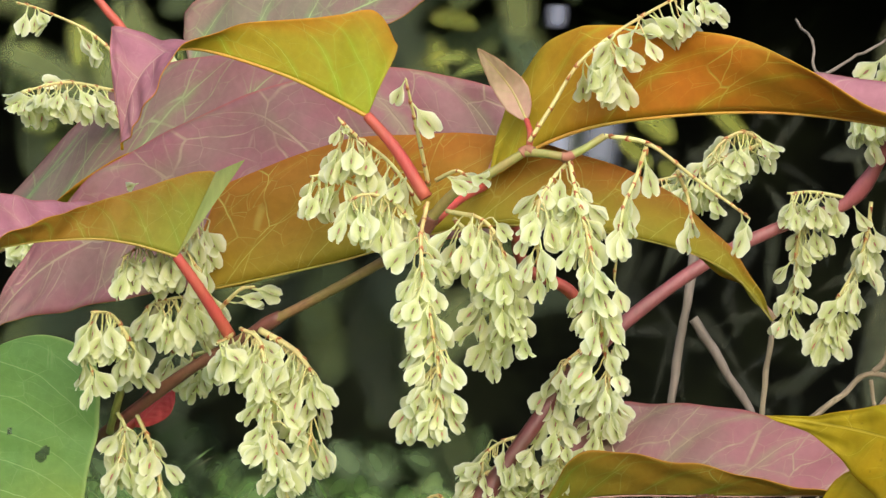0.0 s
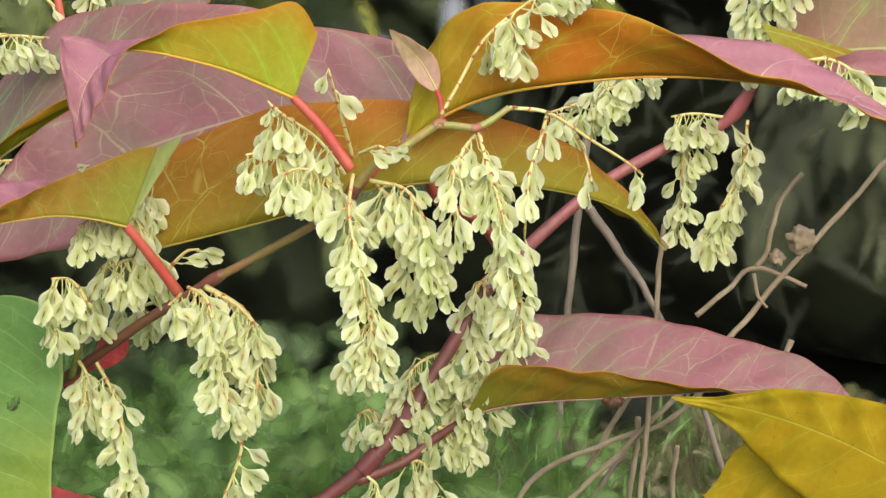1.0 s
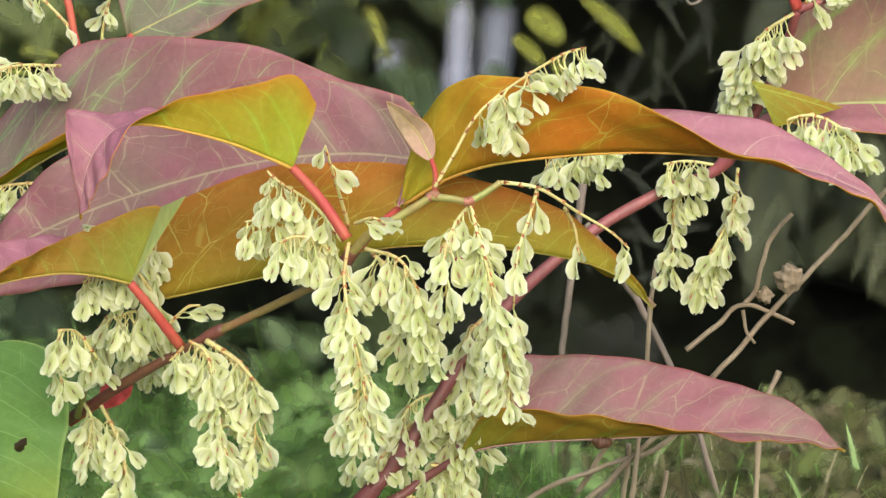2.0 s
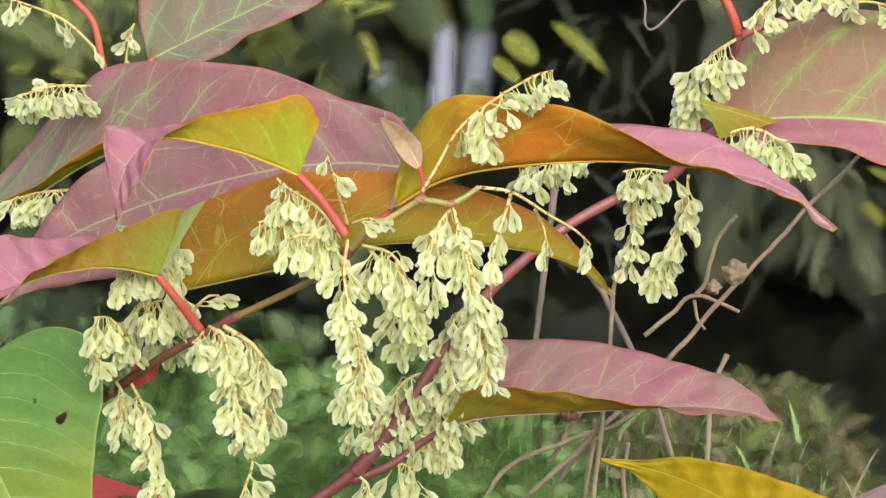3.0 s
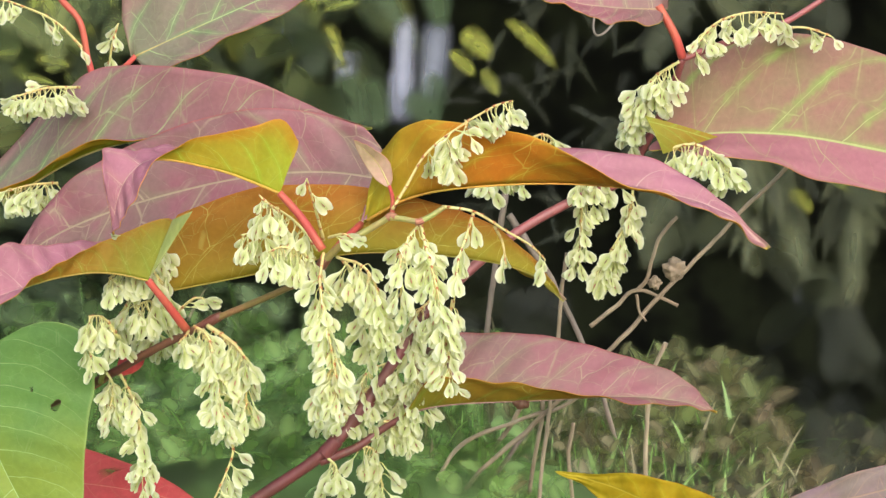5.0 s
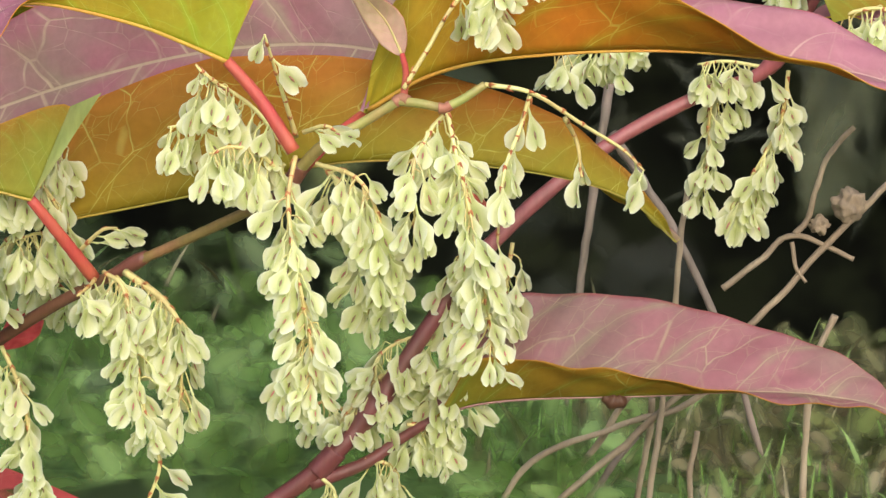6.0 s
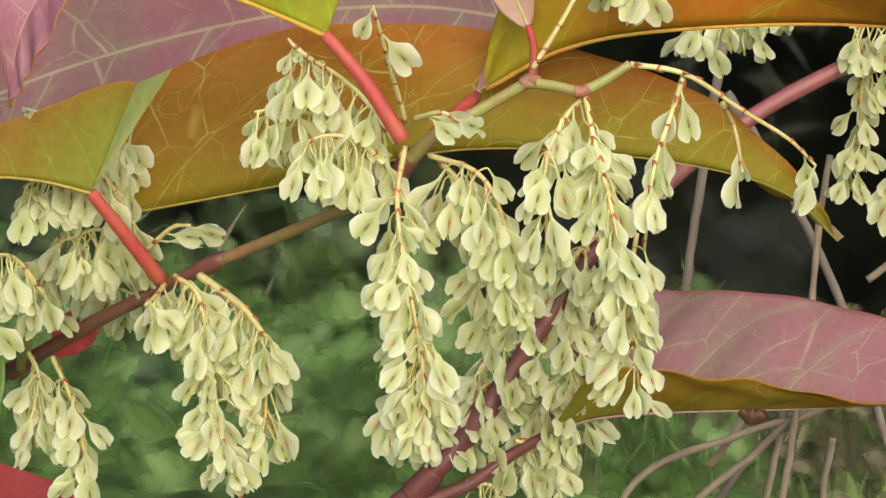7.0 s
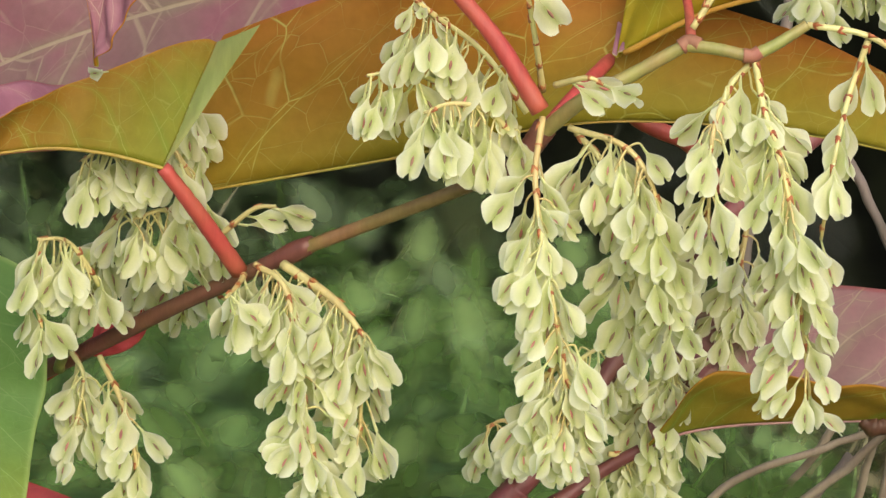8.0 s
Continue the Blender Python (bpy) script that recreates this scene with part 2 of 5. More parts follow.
BRACT = stem_material("bract_rust", (0.27, 0.07, 0.025), (0.34, 0.13, 0.045))
BUD = stem_material("bud_dark_brown", (0.06, 0.024, 0.015), (0.09, 0.04, 0.022), rough=0.5)
RIB = stem_material("midrib_pale", (0.38, 0.33, 0.12), (0.40, 0.25, 0.11))
HEM = stem_material("leaf_margin_olive_green", (0.17, 0.20, 0.05), (0.20, 0.17, 0.05), rough=0.6)
RIB_PINK = stem_material("midrib_pinkish", (0.30, 0.16, 0.15), (0.28, 0.14, 0.14))
RIB_OLIVE = stem_material("midrib_olive", (0.31, 0.26, 0.04), (0.34, 0.20, 0.04))
RIB_RED = stem_material("midrib_red", (0.44, 0.19, 0.03), (0.42, 0.26, 0.035), rough=0.6)


def seed_material():
    n = Nodes("seed_brown_to_pink")
    rnd = n.add("ObjectInfo").outputs["Random"]
    c = n.mix(n.step(rnd, 0.55, 0.95), (0.19, 0.12, 0.06), (0.38, 0.13, 0.11))
    hs = n.add("HueSaturation")
    n.link(c, hs.inputs["Color"])
    n.link(n.math("ADD", 0.6, n.math("MULTIPLY", n.noise(900.0, 2.0), 0.8)), hs.inputs["Value"])
    n.link(hs.outputs["Color"], n.bsdf.inputs["Base Color"])
    n.bsdf.inputs["Roughness"].default_value = 0.45
    return n.mat


SEED = seed_material()
WING = wing_material()
DRY = stem_material("dry_stalk", (0.36, 0.285, 0.21), (0.22, 0.165, 0.12), rough=0.85, stretch=(420.0, 420.0, 120.0))
DRY_GREY = stem_material("dry_stalk_grey", (0.24, 0.185, 0.16), (0.17, 0.135, 0.11), rough=0.85)


# ---- builders ----
def part(name, data, materials, parent=None, label="", smooth=True):
    """One mesh object from (verts, faces[, material numbers]) under a thing or a part."""
    me = bpy.data.meshes.new(name)
    me.from_pydata(data[0], [], data[1])
    for m in materials if isinstance(materials, (list, tuple)) else [materials]:
        me.materials.append(m)
    if len(data) > 2:
        me.polygons.foreach_set("material_index", data[2])
    if smooth:
        me.polygons.foreach_set("use_smooth", [True] * len(me.polygons))
    ob = new(name, me)
    if parent is not None:
        under(ob, parent)
    if label:
        tagged(ob, label)
    return ob


def under(ob, parent):
    ob.parent = parent
    if parent.type == "EMPTY":
        ob.matrix_parent_inverse = Matrix.Translation(-parent.location)


def thing(name, base, label, category, group=""):
    ob = new(name)
    ob.empty_display_size = 0.01
    ob.location = base
    return tagged(ob, label, category, group)


def spline(pts, n):
    """Points of a smooth line through pts, n to a stretch."""
    p = [Vector(v) for v in pts]
    p = [2 * p[0] - p[1]] + p + [2 * p[-1] - p[-2]]
    out = []
    for i in range(1, len(p) - 2):
        for k in range(n):
            t = k / n
            a, b, c, d = p[i - 1], p[i], p[i + 1], p[i + 2]
            out.append(0.5 * (2 * b + (c - a) * t + (2 * a - 5 * b + 4 * c - d) * t * t + (3 * b - a - 3 * c + d) * t ** 3))
    out.append(p[-2])
    return out


def tube(line, radius, sides=10, closed=True):
    """Verts and faces of a round bar along a line; radius(s) at the share s of the way."""
    verts, faces = [], []
    ref = Vector((0.31, -0.84, 0.44))
    for i, c in enumerate(line):
        t = (line[min(i + 1, len(line) - 1)] - line[max(i - 1, 0)]).normalized()
        u = t.cross(ref).normalized()
        v = t.cross(u)
        r = radius(i / (len(line) - 1))
        for k in range(sides):
            a = 2 * math.pi * k / sides
            verts.append(c + r * (math.cos(a) * u + math.sin(a) * v))
    for i in range(len(line) - 1):
        for k in range(sides):
            j = (k + 1) % sides
            faces.append((i * sides + k, i * sides + j, (i + 1) * sides + j, (i + 1) * sides + k))
    if closed:
        faces.append(tuple(range(sides - 1, -1, -1)))
        faces.append(tuple(range(len(verts) - sides, len(verts))))
    return verts, faces


def stem(name, pts, r0, r1, material, parent, label="", nodes=(), n=8, swell=0.45):
    """A stem through pts, swollen at the given shares of its length."""
    line = spline(pts, n)

    def radius(s):
        r = r0 + (r1 - r0) * s
        for k in nodes:
            r *= 1 + swell * math.exp(-(((s - k) * 60) ** 2) / 4)
        return r * (1 + 0.03 * math.sin(s * 57))

    return part(name, tube(line, radius), material, parent, label)


def rooted(p):
    """The spot on the ground under p."""
    return (p[0], p[1], ground_height(p[0], p[1]) - 0.01)


def half_width(s, kind, corner=0.045):
    """The half width of a blade at the share s from base to tip, 1 at its widest."""
    if kind == "cut":  # a nearly straight base, widest low down, a drawn-out tip
        rise = min(1.0, (s / corner)) ** 0.45
        fall = max(0.0, 1 - ((s - 0.22) / 0.78)) if s > 0.22 else 1.0
        body = fall ** 0.80 * (0.88 + 0.12 * fall) if s > 0.22 else 0.80 + 0.20 * math.sin(s / 0.22 * math.pi / 2)
        tail = min(1.0, max(0.0, (s - 0.70) / 0.22))
        return rise * body * (1 - 0.55 * tail * tail * (3 - 2 * tail))
    if kind == "arched":  # an evenly bowed margin
        return min(1.0, (s / corner)) ** 0.45 * (0.88 + 0.12 * min(1.0, s / 0.1)) * (1.0 if s < 0.1 else max(0.0, 1 - ((s - 0.1) / 0.9) ** 1.7))
    if kind == "broad":  # as above, but widest near the middle
        rise = min(1.0, (s / corner)) ** 0.45
        return rise * (0.72 + 0.28 * math.sin(min(1.0, s / 0.4) * math.pi / 2)) * (1.0 if s < 0.4 else max(0.0, 1 - ((s - 0.4) / 0.6) ** 1.6))
    return max(0.0, math.sin(math.pi * min(1.0, s ** 0.85))) ** 0.85


def half_blade(side, s, twist, kind, corner, hem):
    """Which way half a blade lies at the share s of its length, and how wide it is: from a width and two ways, or from a list of shares and margin offsets."""
    if isinstance(side, list):
        i = max(k for k in range(len(side) - 1) if side[k][0] <= s)
        (a, u), (b, v) = side[i], side[i + 1]
        before = side[i - 1] if i else (a - 0.05, u)
        after = side[i + 2] if i + 2 < len(side) else (b + 0.05, v)
        u, v = Vector(u), Vector(v)
        h = b - a
        m0 = (v - Vector(before[1])) / (b - before[0]) * h
        m1 = (Vector(after[1]) - u) / (after[0] - a) * h
        k = (s - a) / h
        off = (2 * k ** 3 - 3 * k * k + 1) * u + (k ** 3 - 2 * k * k + k) * m0 + (3 * k * k - 2 * k ** 3) * v + (k ** 3 - k * k) * m1
        if s > 0.985:
            off = Vector(side[-2][1]) * (1 - s) / (1 - side[-2][0])
        way = off if off.length > 1e-7 else Vector(side[-2][1])
        return way.normalized(), off.length
    k = s ** twist
    way = (Vector(side[1]).normalized() * (1 - k) + Vector(side[2]).normalized() * k).normalized()
    return way, side[0] * (half_width(max(s, 0.004), kind, corner) if hem else half_width(s, kind, corner))


def leaf(parent, mid, left, right, upper, lower, label, kind="cut", rib=RIB, wave=0.0012, seed=0, rib_radius=0.0006, thick=0.00028, holes=(), bow=0.0, twist=1.0, fine=1, hem=0.0, hem_way=(1, 0.4, 0.2), corner=0.045, puff=1.0):
    """A blade on the line mid, from base to tip. left and right, seen from above with the tip ahead: half width, and which way that half lies at the base and at the tip.
    A half may also be a list of shares of the length with the margin's offset from the midrib there. bow: how far each half is arched across. twist: how late the halves turn on the way to the tip."""
    line = spline(mid, 12 * fine)
    rows, cols = len(line), 9 * fine
    length = sum((line[i + 1] - line[i]).length for i in range(rows - 1))
    top, low, uvs, rims = [], [], [], []
    rng = random.Random(seed)
    ph = [rng.uniform(0, 6.28) for _ in range(6)]
    grid, normals = [], []
    for i, c in enumerate(line):
        s = i / (rows - 1)
        t = (line[min(i + 1, rows - 1)] - line[max(i - 1, 0)]).normalized()
        row, nrm = [], []
        for j in range(-cols, cols + 1):
            side, w = (left, abs(j) / cols) if j < 0 else (right, abs(j) / cols)
            d, hw = half_blade(side, s, twist, kind, corner, hem)
            full = 0.0 if isinstance(side, list) else side[0]
            up = (t.cross(d) if j < 0 else d.cross(t)).normalized()
            ruffle = wave * w * (math.sin(s * 17 + ph[0] + (2.0 if j < 0 else 0)) + 0.6 * math.sin(s * 31 + ph[1] + j / fine))
            quilt = puff * min(0.0005, 0.005 * length) * math.sin((s - 0.5 * w * hw / length) * 50 + ph[2]) * min(1, w * 3)
            p = c + d * hw * w + up * (ruffle + quilt + bow * (w - w * w) * max(full, hw))
            # a base that runs back a little beside the stalk
            p += -t * 0.10 * full * math.sin(min(1.0, w) * math.pi / 2) * max(0.0, 1 - s / 0.12) * 0.8
            row.append((p, d, hw * w * (1 if j >= 0 else -1), w))
            nrm.append(up)
        grid.append(row)
        normals.append(nrm)
    m = 2 * cols + 1
    for i in range(rows):
        for j in range(m):
            p, d, x, w = grid[i][j]
            up = normals[i][j] if j != cols else (normals[i][cols - 1] + normals[i][cols + 1]).normalized()
            top.append(p + up * thick / 2)
            low.append(p - up * thick / 2)
            uvs.append((x / length, i / (rows - 1)))
            rims.append((max(w, 0.0), i / (rows - 1)))
    n = rows * m
    faces, mats = [], []

    def gone(i, j):
        c = (grid[i][j][0] + grid[i + 1][j + 1][0]) / 2
        return any(math.hypot(c.x - at[0], c.z - at[2]) < r for at, r in holes)

    for i in range(rows - 1):
        for j in range(m - 1):
            if gone(i, j):
                continue
            q = (i * m + j, i * m + j + 1, (i + 1) * m + j + 1, (i + 1) * m + j)
            faces.append(q)
            mats.append(0)
            faces.append(tuple(n + k for k in reversed(q)))
            mats.append(1)
    for i in range(rows - 1):
        for j in (0, m - 1):
            a, b = i * m + j, (i + 1) * m + j
            faces.append((a, b, n + b, n + a) if j == 0 else (b, a, n + a, n + b))
            mats.append(1)
    for j in range(m - 1):
        faces.append((j + 1, j, n + j, n + j + 1))
        mats.append(1)
    ob = part("leaf", (top + low, faces, mats), [upper, lower], parent, label)
    a, b = ob.data.uv_layers.new(name="blade"), ob.data.uv_layers.new(name="rim")
    for loop in ob.data.loops:
        k = loop.vertex_index % n
        a.data[loop.index].uv, b.data[loop.index].uv = uvs[k], rims[k]
    ribline = [grid[i][cols][0] - (normals[i][cols - 1] + normals[i][cols + 1]).normalized() * rib_radius * 0.5 for i in range(rows)]
    part("midrib", tube(ribline, lambda s: rib_radius * (1 - 0.85 * s), 8), rib, ob)
    if hem:  # the base margin of the left half, turned over into a narrow strip
        way, verts, strip = Vector(hem_way).normalized(), [], []
        for j in range(cols, -1, -1):
            p, d, x, w = grid[0][j]
            off = hem * w ** 0.9
            for share in (0.0, 0.4, 0.75, 1.0):
                verts.append(p - normals[0][j] * thick + way * off * share + Vector((0, -0.35 * share * (1 - share), 0)) * off)
        for j in range(cols):
            for k in range(3):
                q = 4 * j + k
                strip.append((q, q + 1, q + 5, q + 4))
        part("turned_margin", (verts, strip), HEM, ob, "pale olive-green turned-over leaf margin")
    return ob


def lobe(parent, a, b, c, material, label, bulge=0.002, thick=0.0003):
    """A turned-over corner of a blade between three points, slightly domed."""
    a, b, c = Vector(a), Vector(b), Vector(c)
    up = (b - a).cross(c - a).normalized()
    if up.y > 0:
        up = -up
    n, verts, uvs, at = 10, [], [], {}
    for layer in (0, 1):
        for i in range(n + 1):
            for j in range(n + 1 - i):
                u, v = i / n, j / n
                w = 1 - u - v
                at[layer, i, j] = len(verts)
                verts.append(a * w + b * u + c * v + up * (bulge * 9 * u * v * w + bulge * 2.2 * (u * v + v * w + u * w) - layer * thick))
                uvs.append(((v - 0.15) * 0.3, 0.1 + 0.4 * u))
    faces = []
    for i in range(n):
        for j in range(n - i):
            for layer in (0, 1):
                t = (at[layer, i, j], at[layer, i + 1, j], at[layer, i, j + 1])
                faces.append(t if layer == 0 else t[::-1])
                if i + j < n - 1:
                    t = (at[layer, i + 1, j], at[layer, i + 1, j + 1], at[layer, i, j + 1])
                    faces.append(t if layer == 0 else t[::-1])
    ob = part("turned_lobe", (verts, faces), material, parent, label)
    one, two = ob.data.uv_layers.new(name="blade"), ob.data.uv_layers.new(name="rim")
    for loop in ob.data.loops:
        one.data[loop.index].uv, two.data[loop.index].uv = uvs[loop.vertex_index], (0.4, 0.3)
    return ob


def fruit_mesh(seed):
    """A hanging three-winged fruit: a thin stalk that widens into the wings, and the seed between them."""
    rng = random.Random(seed)
    size = 0.0096
    rows, cols = 15, 5
    verts, faces, mats, uv = [], [], [], []
    stalk, centre = 0.20, 0.69
    radius = rng.uniform(0.285, 0.355)
    for k in range(3):
        ang = radians((-8, 188, 88)[k]) + rng.uniform(-0.18, 0.18)
        curl = rng.uniform(-0.5, 0.5)
        wide = radius * rng.uniform(0.90, 1.06)
        start = len(verts)
        for i in range(rows):
            t = i / (rows - 1)
            if t < 0.5:  # the drawn-out upper edge
                rim_r = 0.025 + (wide - 0.025) * math.sin(t / 0.5 * math.pi / 2) ** 2.0
                rim_z = stalk + (centre - stalk) * (t / 0.5)
            else:  # the rounded lower edge, with a notch between the wings
                phi = radians(84) * (t - 0.5) / 0.5
                rim_r, rim_z = wide * math.cos(phi) ** 0.52, centre + 0.33 * math.sin(phi)
            core = stalk + (0.91 - stalk) * t
            for j in range(cols):
                r = j / (cols - 1)
                a = ang + curl * r * r * (0.35 + 0.65 * t) + 0.30 * math.sin(6 * t + k * 2 + seed) * r
                rad = (0.002 + (rim_r * (1 + 0.07 * math.sin(9 * t + 2 * seed + k) + 0.03 * math.sin(23 * t + seed)) - 0.002) * r) * size
                verts.append((rad * math.cos(a), rad * math.sin(a), -(core + (rim_z - core) * r) * size))
                uv.append((r, t))
        for i in range(rows - 1):
            for j in range(cols - 1):
                q = start + i * cols + j
                faces.append((q, q + 1, q + cols + 1, q + cols))
                mats.append(0)
    # seed
    start = len(verts)
    rings = 5
    for i in range(rings):
        t = i / (rings - 1)
        rad = (0.006 + 0.028 * math.sin(math.pi * t) ** 0.9) * size
        for k in range(6):
            a = math.pi * k / 3 + 0.5
            verts.append((rad * math.cos(a), rad * math.sin(a), -(stalk + 0.38 + 0.21 * t) * size))
            uv.append((0.0, 0.5))
    for i in range(rings - 1):
        for k in range(6):
            j = (k + 1) % 6
            faces.append((start + i * 6 + k, start + i * 6 + j, start + (i + 1) * 6 + j, start + (i + 1) * 6 + k))
            mats.append(1)
    # stalk
    start = len(verts)
    for i in range(3):
        t = i / 2
        rad = (0.020 + 0.016 * t) * size
        for k in range(5):
            a = 2 * math.pi * k / 5
            verts.append((rad * math.cos(a), rad * math.sin(a), -(stalk + 0.06) * t * size))
            uv.append((0.3, 0.0))
    for i in range(2):
        for k in range(5):
            j = (k + 1) % 5
            faces.append((start + i * 5 + k, start + i * 5 + j, start + (i + 1) * 5 + j, start + (i + 1) * 5 + k))
            mats.append(0)
    me = bpy.data.meshes.new("fruit")
    me.from_pydata(verts, [], faces)
    me.materials.append(WING)
    me.materials.append(SEED)
    me.polygons.foreach_set("material_index", mats)
    me.polygons.foreach_set("use_smooth", [True] * len(me.polygons))
    layer = me.uv_layers.new(name="wing")
    for loop in me.loops:
        layer.data[loop.index].uv = uv[loop.vertex_index]
    return me


FRUITS = [fruit_mesh(k) for k in range(9)]


def raceme(parent, pts, count, seed, spread=0.55, size=1.0, lean=(0, 0, 0), first=0.08, r=0.00060, label="", tip_small=0.35, long=1.0, bush=0.0026):
    """A fruiting spike along pts: an axis with rust-brown nodes and hanging winged fruits, each a piece of its own."""
    rng = random.Random(seed * 7 + 3)
    line = spline(pts, 10)
    length = sum((line[i + 1] - line[i]).length for i in range(len(line) - 1))
    verts, faces = tube(line, lambda s: r * (1 - 0.5 * s), 7)
    mats = [0] * len(faces)
    joints = max(3, int(length / 0.0042))
    for k in range(joints):
        s = (k + 0.5 + rng.uniform(-0.25, 0.25)) / joints
        f = s * (len(line) - 1)
        i = min(int(f), len(line) - 2)
        a, b = line[i].lerp(line[i + 1], f - i), (line[i + 1] - line[i]).normalized()
        rr = r * (1 - 0.5 * s)
        out = b.cross(Vector((rng.uniform(-1, 1), rng.uniform(-1, 1), rng.uniform(-1, 1)))).normalized()
        tilt = out * 0.35 * rr
        # a thin collar, and the dry scale that sits on it
        pieces = [tube([a + out * rr * 0.5 - b * 0.0004, a + out * rr * 1.15 + b * 0.0003, a + out * rr * 1.6 + b * 0.0012], lambda q: 0.00050 * (1.05 - q), 5)]
        if (k * 7 + seed) % 9 < 5:
            pieces.append(tube([a - b * 0.00022 - tilt * 0.6, a, a + b * 0.00022 + tilt], lambda q: rr * (1.06 + 0.2 * q), 7))
        for v, fc in pieces:
            o = len(verts)
            verts += v
            faces += [tuple(o + x for x in q) for q in fc]
            mats += [1] * len(fc)
    if count > 9:
        count = int(count * 1.6)
    hung = []
    for k in range(count):
        s = first + (1.0 - first) * min(0.999, max(0.0, (k + rng.uniform(-0.6, 1.6)) / count))
        f = s * (len(line) - 1)
        i = min(int(f), len(line) - 2)
        at = line[i].lerp(line[i + 1], f - i)
        ang = k * 2.4 + rng.uniform(-0.5, 0.5)
        side = Vector((math.cos(ang), math.sin(ang) * 0.8 - 0.25, 0.35 * math.sin(ang * 1.7)))
        way = (Vector((0, 0, -1)) + side * spread * rng.uniform(0.25, 1.4) + Vector(lean) + Vector((rng.gauss(0, 0.24), rng.gauss(0, 0.24), rng.gauss(0, 0.14)))).normalized()
        out = at + side * bush * rng.uniform(0.0, 1.0) + Vector((0, 0, rng.uniform(-0.0040, 0.0002))) if count > 9 else at
        if (out - at).length > 0.0008:
            v, fc = tube(spline([at, at.lerp(out, 0.55) + Vector((0, 0, 0.0003)), out, out + way * 0.0012], 3), lambda q: 0.00020, 5)
            o = len(verts)
            verts += v
            faces += [tuple(o + x for x in q) for q in fc]
            mats += [0] * len(fc)
        sc = size * rng.uniform(0.76, 1.06) * (1 - tip_small * max(0.0, s - 0.8) / 0.2 * rng.uniform(0.2, 1.0))
        back = Vector((0, 1, 0)) - way * way.y
        back.normalize()
        turn = Matrix((back.cross(-way), back, -way)).transposed().to_4x4()
        lng = long * rng.uniform(0.95, 1.22)
        spin = rng.gauss(0, 0.9) if rng.random() < 0.65 else rng.uniform(0, 6.28)
        hung.append((Matrix.Translation(out) @ turn @ Matrix.Rotation(spin, 4, "Z") @ Matrix.Diagonal((sc, sc, sc * lng, 1)), rng.randrange(len(FRUITS))))
    axis = part("raceme", (verts, faces, mats), [AXIS, BRACT], parent, label)
    for m, which in hung:
        ob = new("fruit", FRUITS[which])
        ob.matrix_basis = m
        ob.parent = axis
    return axis


# ---- ground, bank and far shrubs ----
def smooth01(v):
    v = min(1.0, max(0.0, v))
    return v * v * (3 - 2 * v)


def ground_height(x, y):
    h = (0.384 + 0.014 * smooth01((y - 0.16) / 0.22) - 0.036 * smooth01((x - 0.02) / 0.14) - 0.014 * smooth01((x - 0.17) / 0.06)) * smooth01((y - 0.10) / 0.05) * (1 - 0.45 * smooth01((y - 0.40) / 0.10))
    h += 0.027 * math.exp(-((x - 0.168) / 0.048) ** 2) * smooth01((y - 0.18) / 0.12)
    return h + 0.010 * noise.noise((x * 10, y * 10, 0.3)) * smooth01((y - 0.11) / 0.05)


def sheet(xs, ys, height):
    verts = [(x, y, height(x, y)) for y in ys for x in xs]
    w = len(xs)
    return verts, [(j * w + i, j * w + i + 1, (j + 1) * w + i + 1, (j + 1) * w + i) for j in range(len(ys) - 1) for i in range(w - 1)]


def ground_material():
    """Green herbage that gives way to brown litter."""
    n = Nodes("herbage_and_litter")
    pos = n.add("NewGeometry").outputs["Position"]
    sep = n.add("SeparateXYZ")
    n.link(pos, sep.inputs[0])
    a, b, c = n.noise(16.0, 2.0), n.noise(27.0, 2.0), n.noise(9.0, 3.0)
    herb = n.mix(n.step(a, 0.40, 0.64), (0.09, 0.15, 0.05), (0.03, 0.045, 0.02))
    herb = n.mix(n.step(b, 0.50, 0.70), herb, (0.10, 0.17, 0.06))
    litter = n.mix(n.step(a, 0.40, 0.62), (0.075, 0.068, 0.043), (0.022, 0.022, 0.015))
    litter = n.mix(n.step(b, 0.52, 0.70), litter, (0.06, 0.075, 0.03))
    f = n.step(n.math("ADD", sep.outputs[0], n.math("MULTIPLY", n.math("SUBTRACT", c, 0.5), 0.25)), 0.06, 0.16)
    near = n.add("VectorMath")
    near.operation = "DISTANCE"
    n.link(pos, near.inputs[0])
    near.inputs[1].default_value = (0.15, 0.3, 0.3)
    far = n.step(near.outputs["Value"], 0.7, 1.3)
    f = n.math("ADD", n.math("MULTIPLY", f, n.math("SUBTRACT", 1.0, far)), n.math("MULTIPLY", n.step(n.noise(1.3, 4.0), 0.45, 0.6), far))
    n.link(n.mix(f, herb, litter), n.bsdf.inputs["Base Color"])
    n.bsdf.inputs["Roughness"].default_value = 0.9
    n.bsdf.inputs["Specular IOR Level"].default_value = 0.15
    return n.mat


SOIL = ground_material()
xs = [-60, -20, -6, -2, -1, -0.7] + [(-0.6 + 0.03 * i) for i in range(41)] + [0.7, 1, 2, 6, 20, 60]
ys = [-40, -12, -4, -2, -1, -0.5, -0.2, 0, 0.06] + [0.1 + 0.015 * i for i in range(28)] + [0.6, 1, 2, 5, 15, 60, 200]
ground = tagged(part("ground", sheet(xs, ys, ground_height), SOIL), "grassy bank of green herbs and brown litter", "ground", kind="structure")

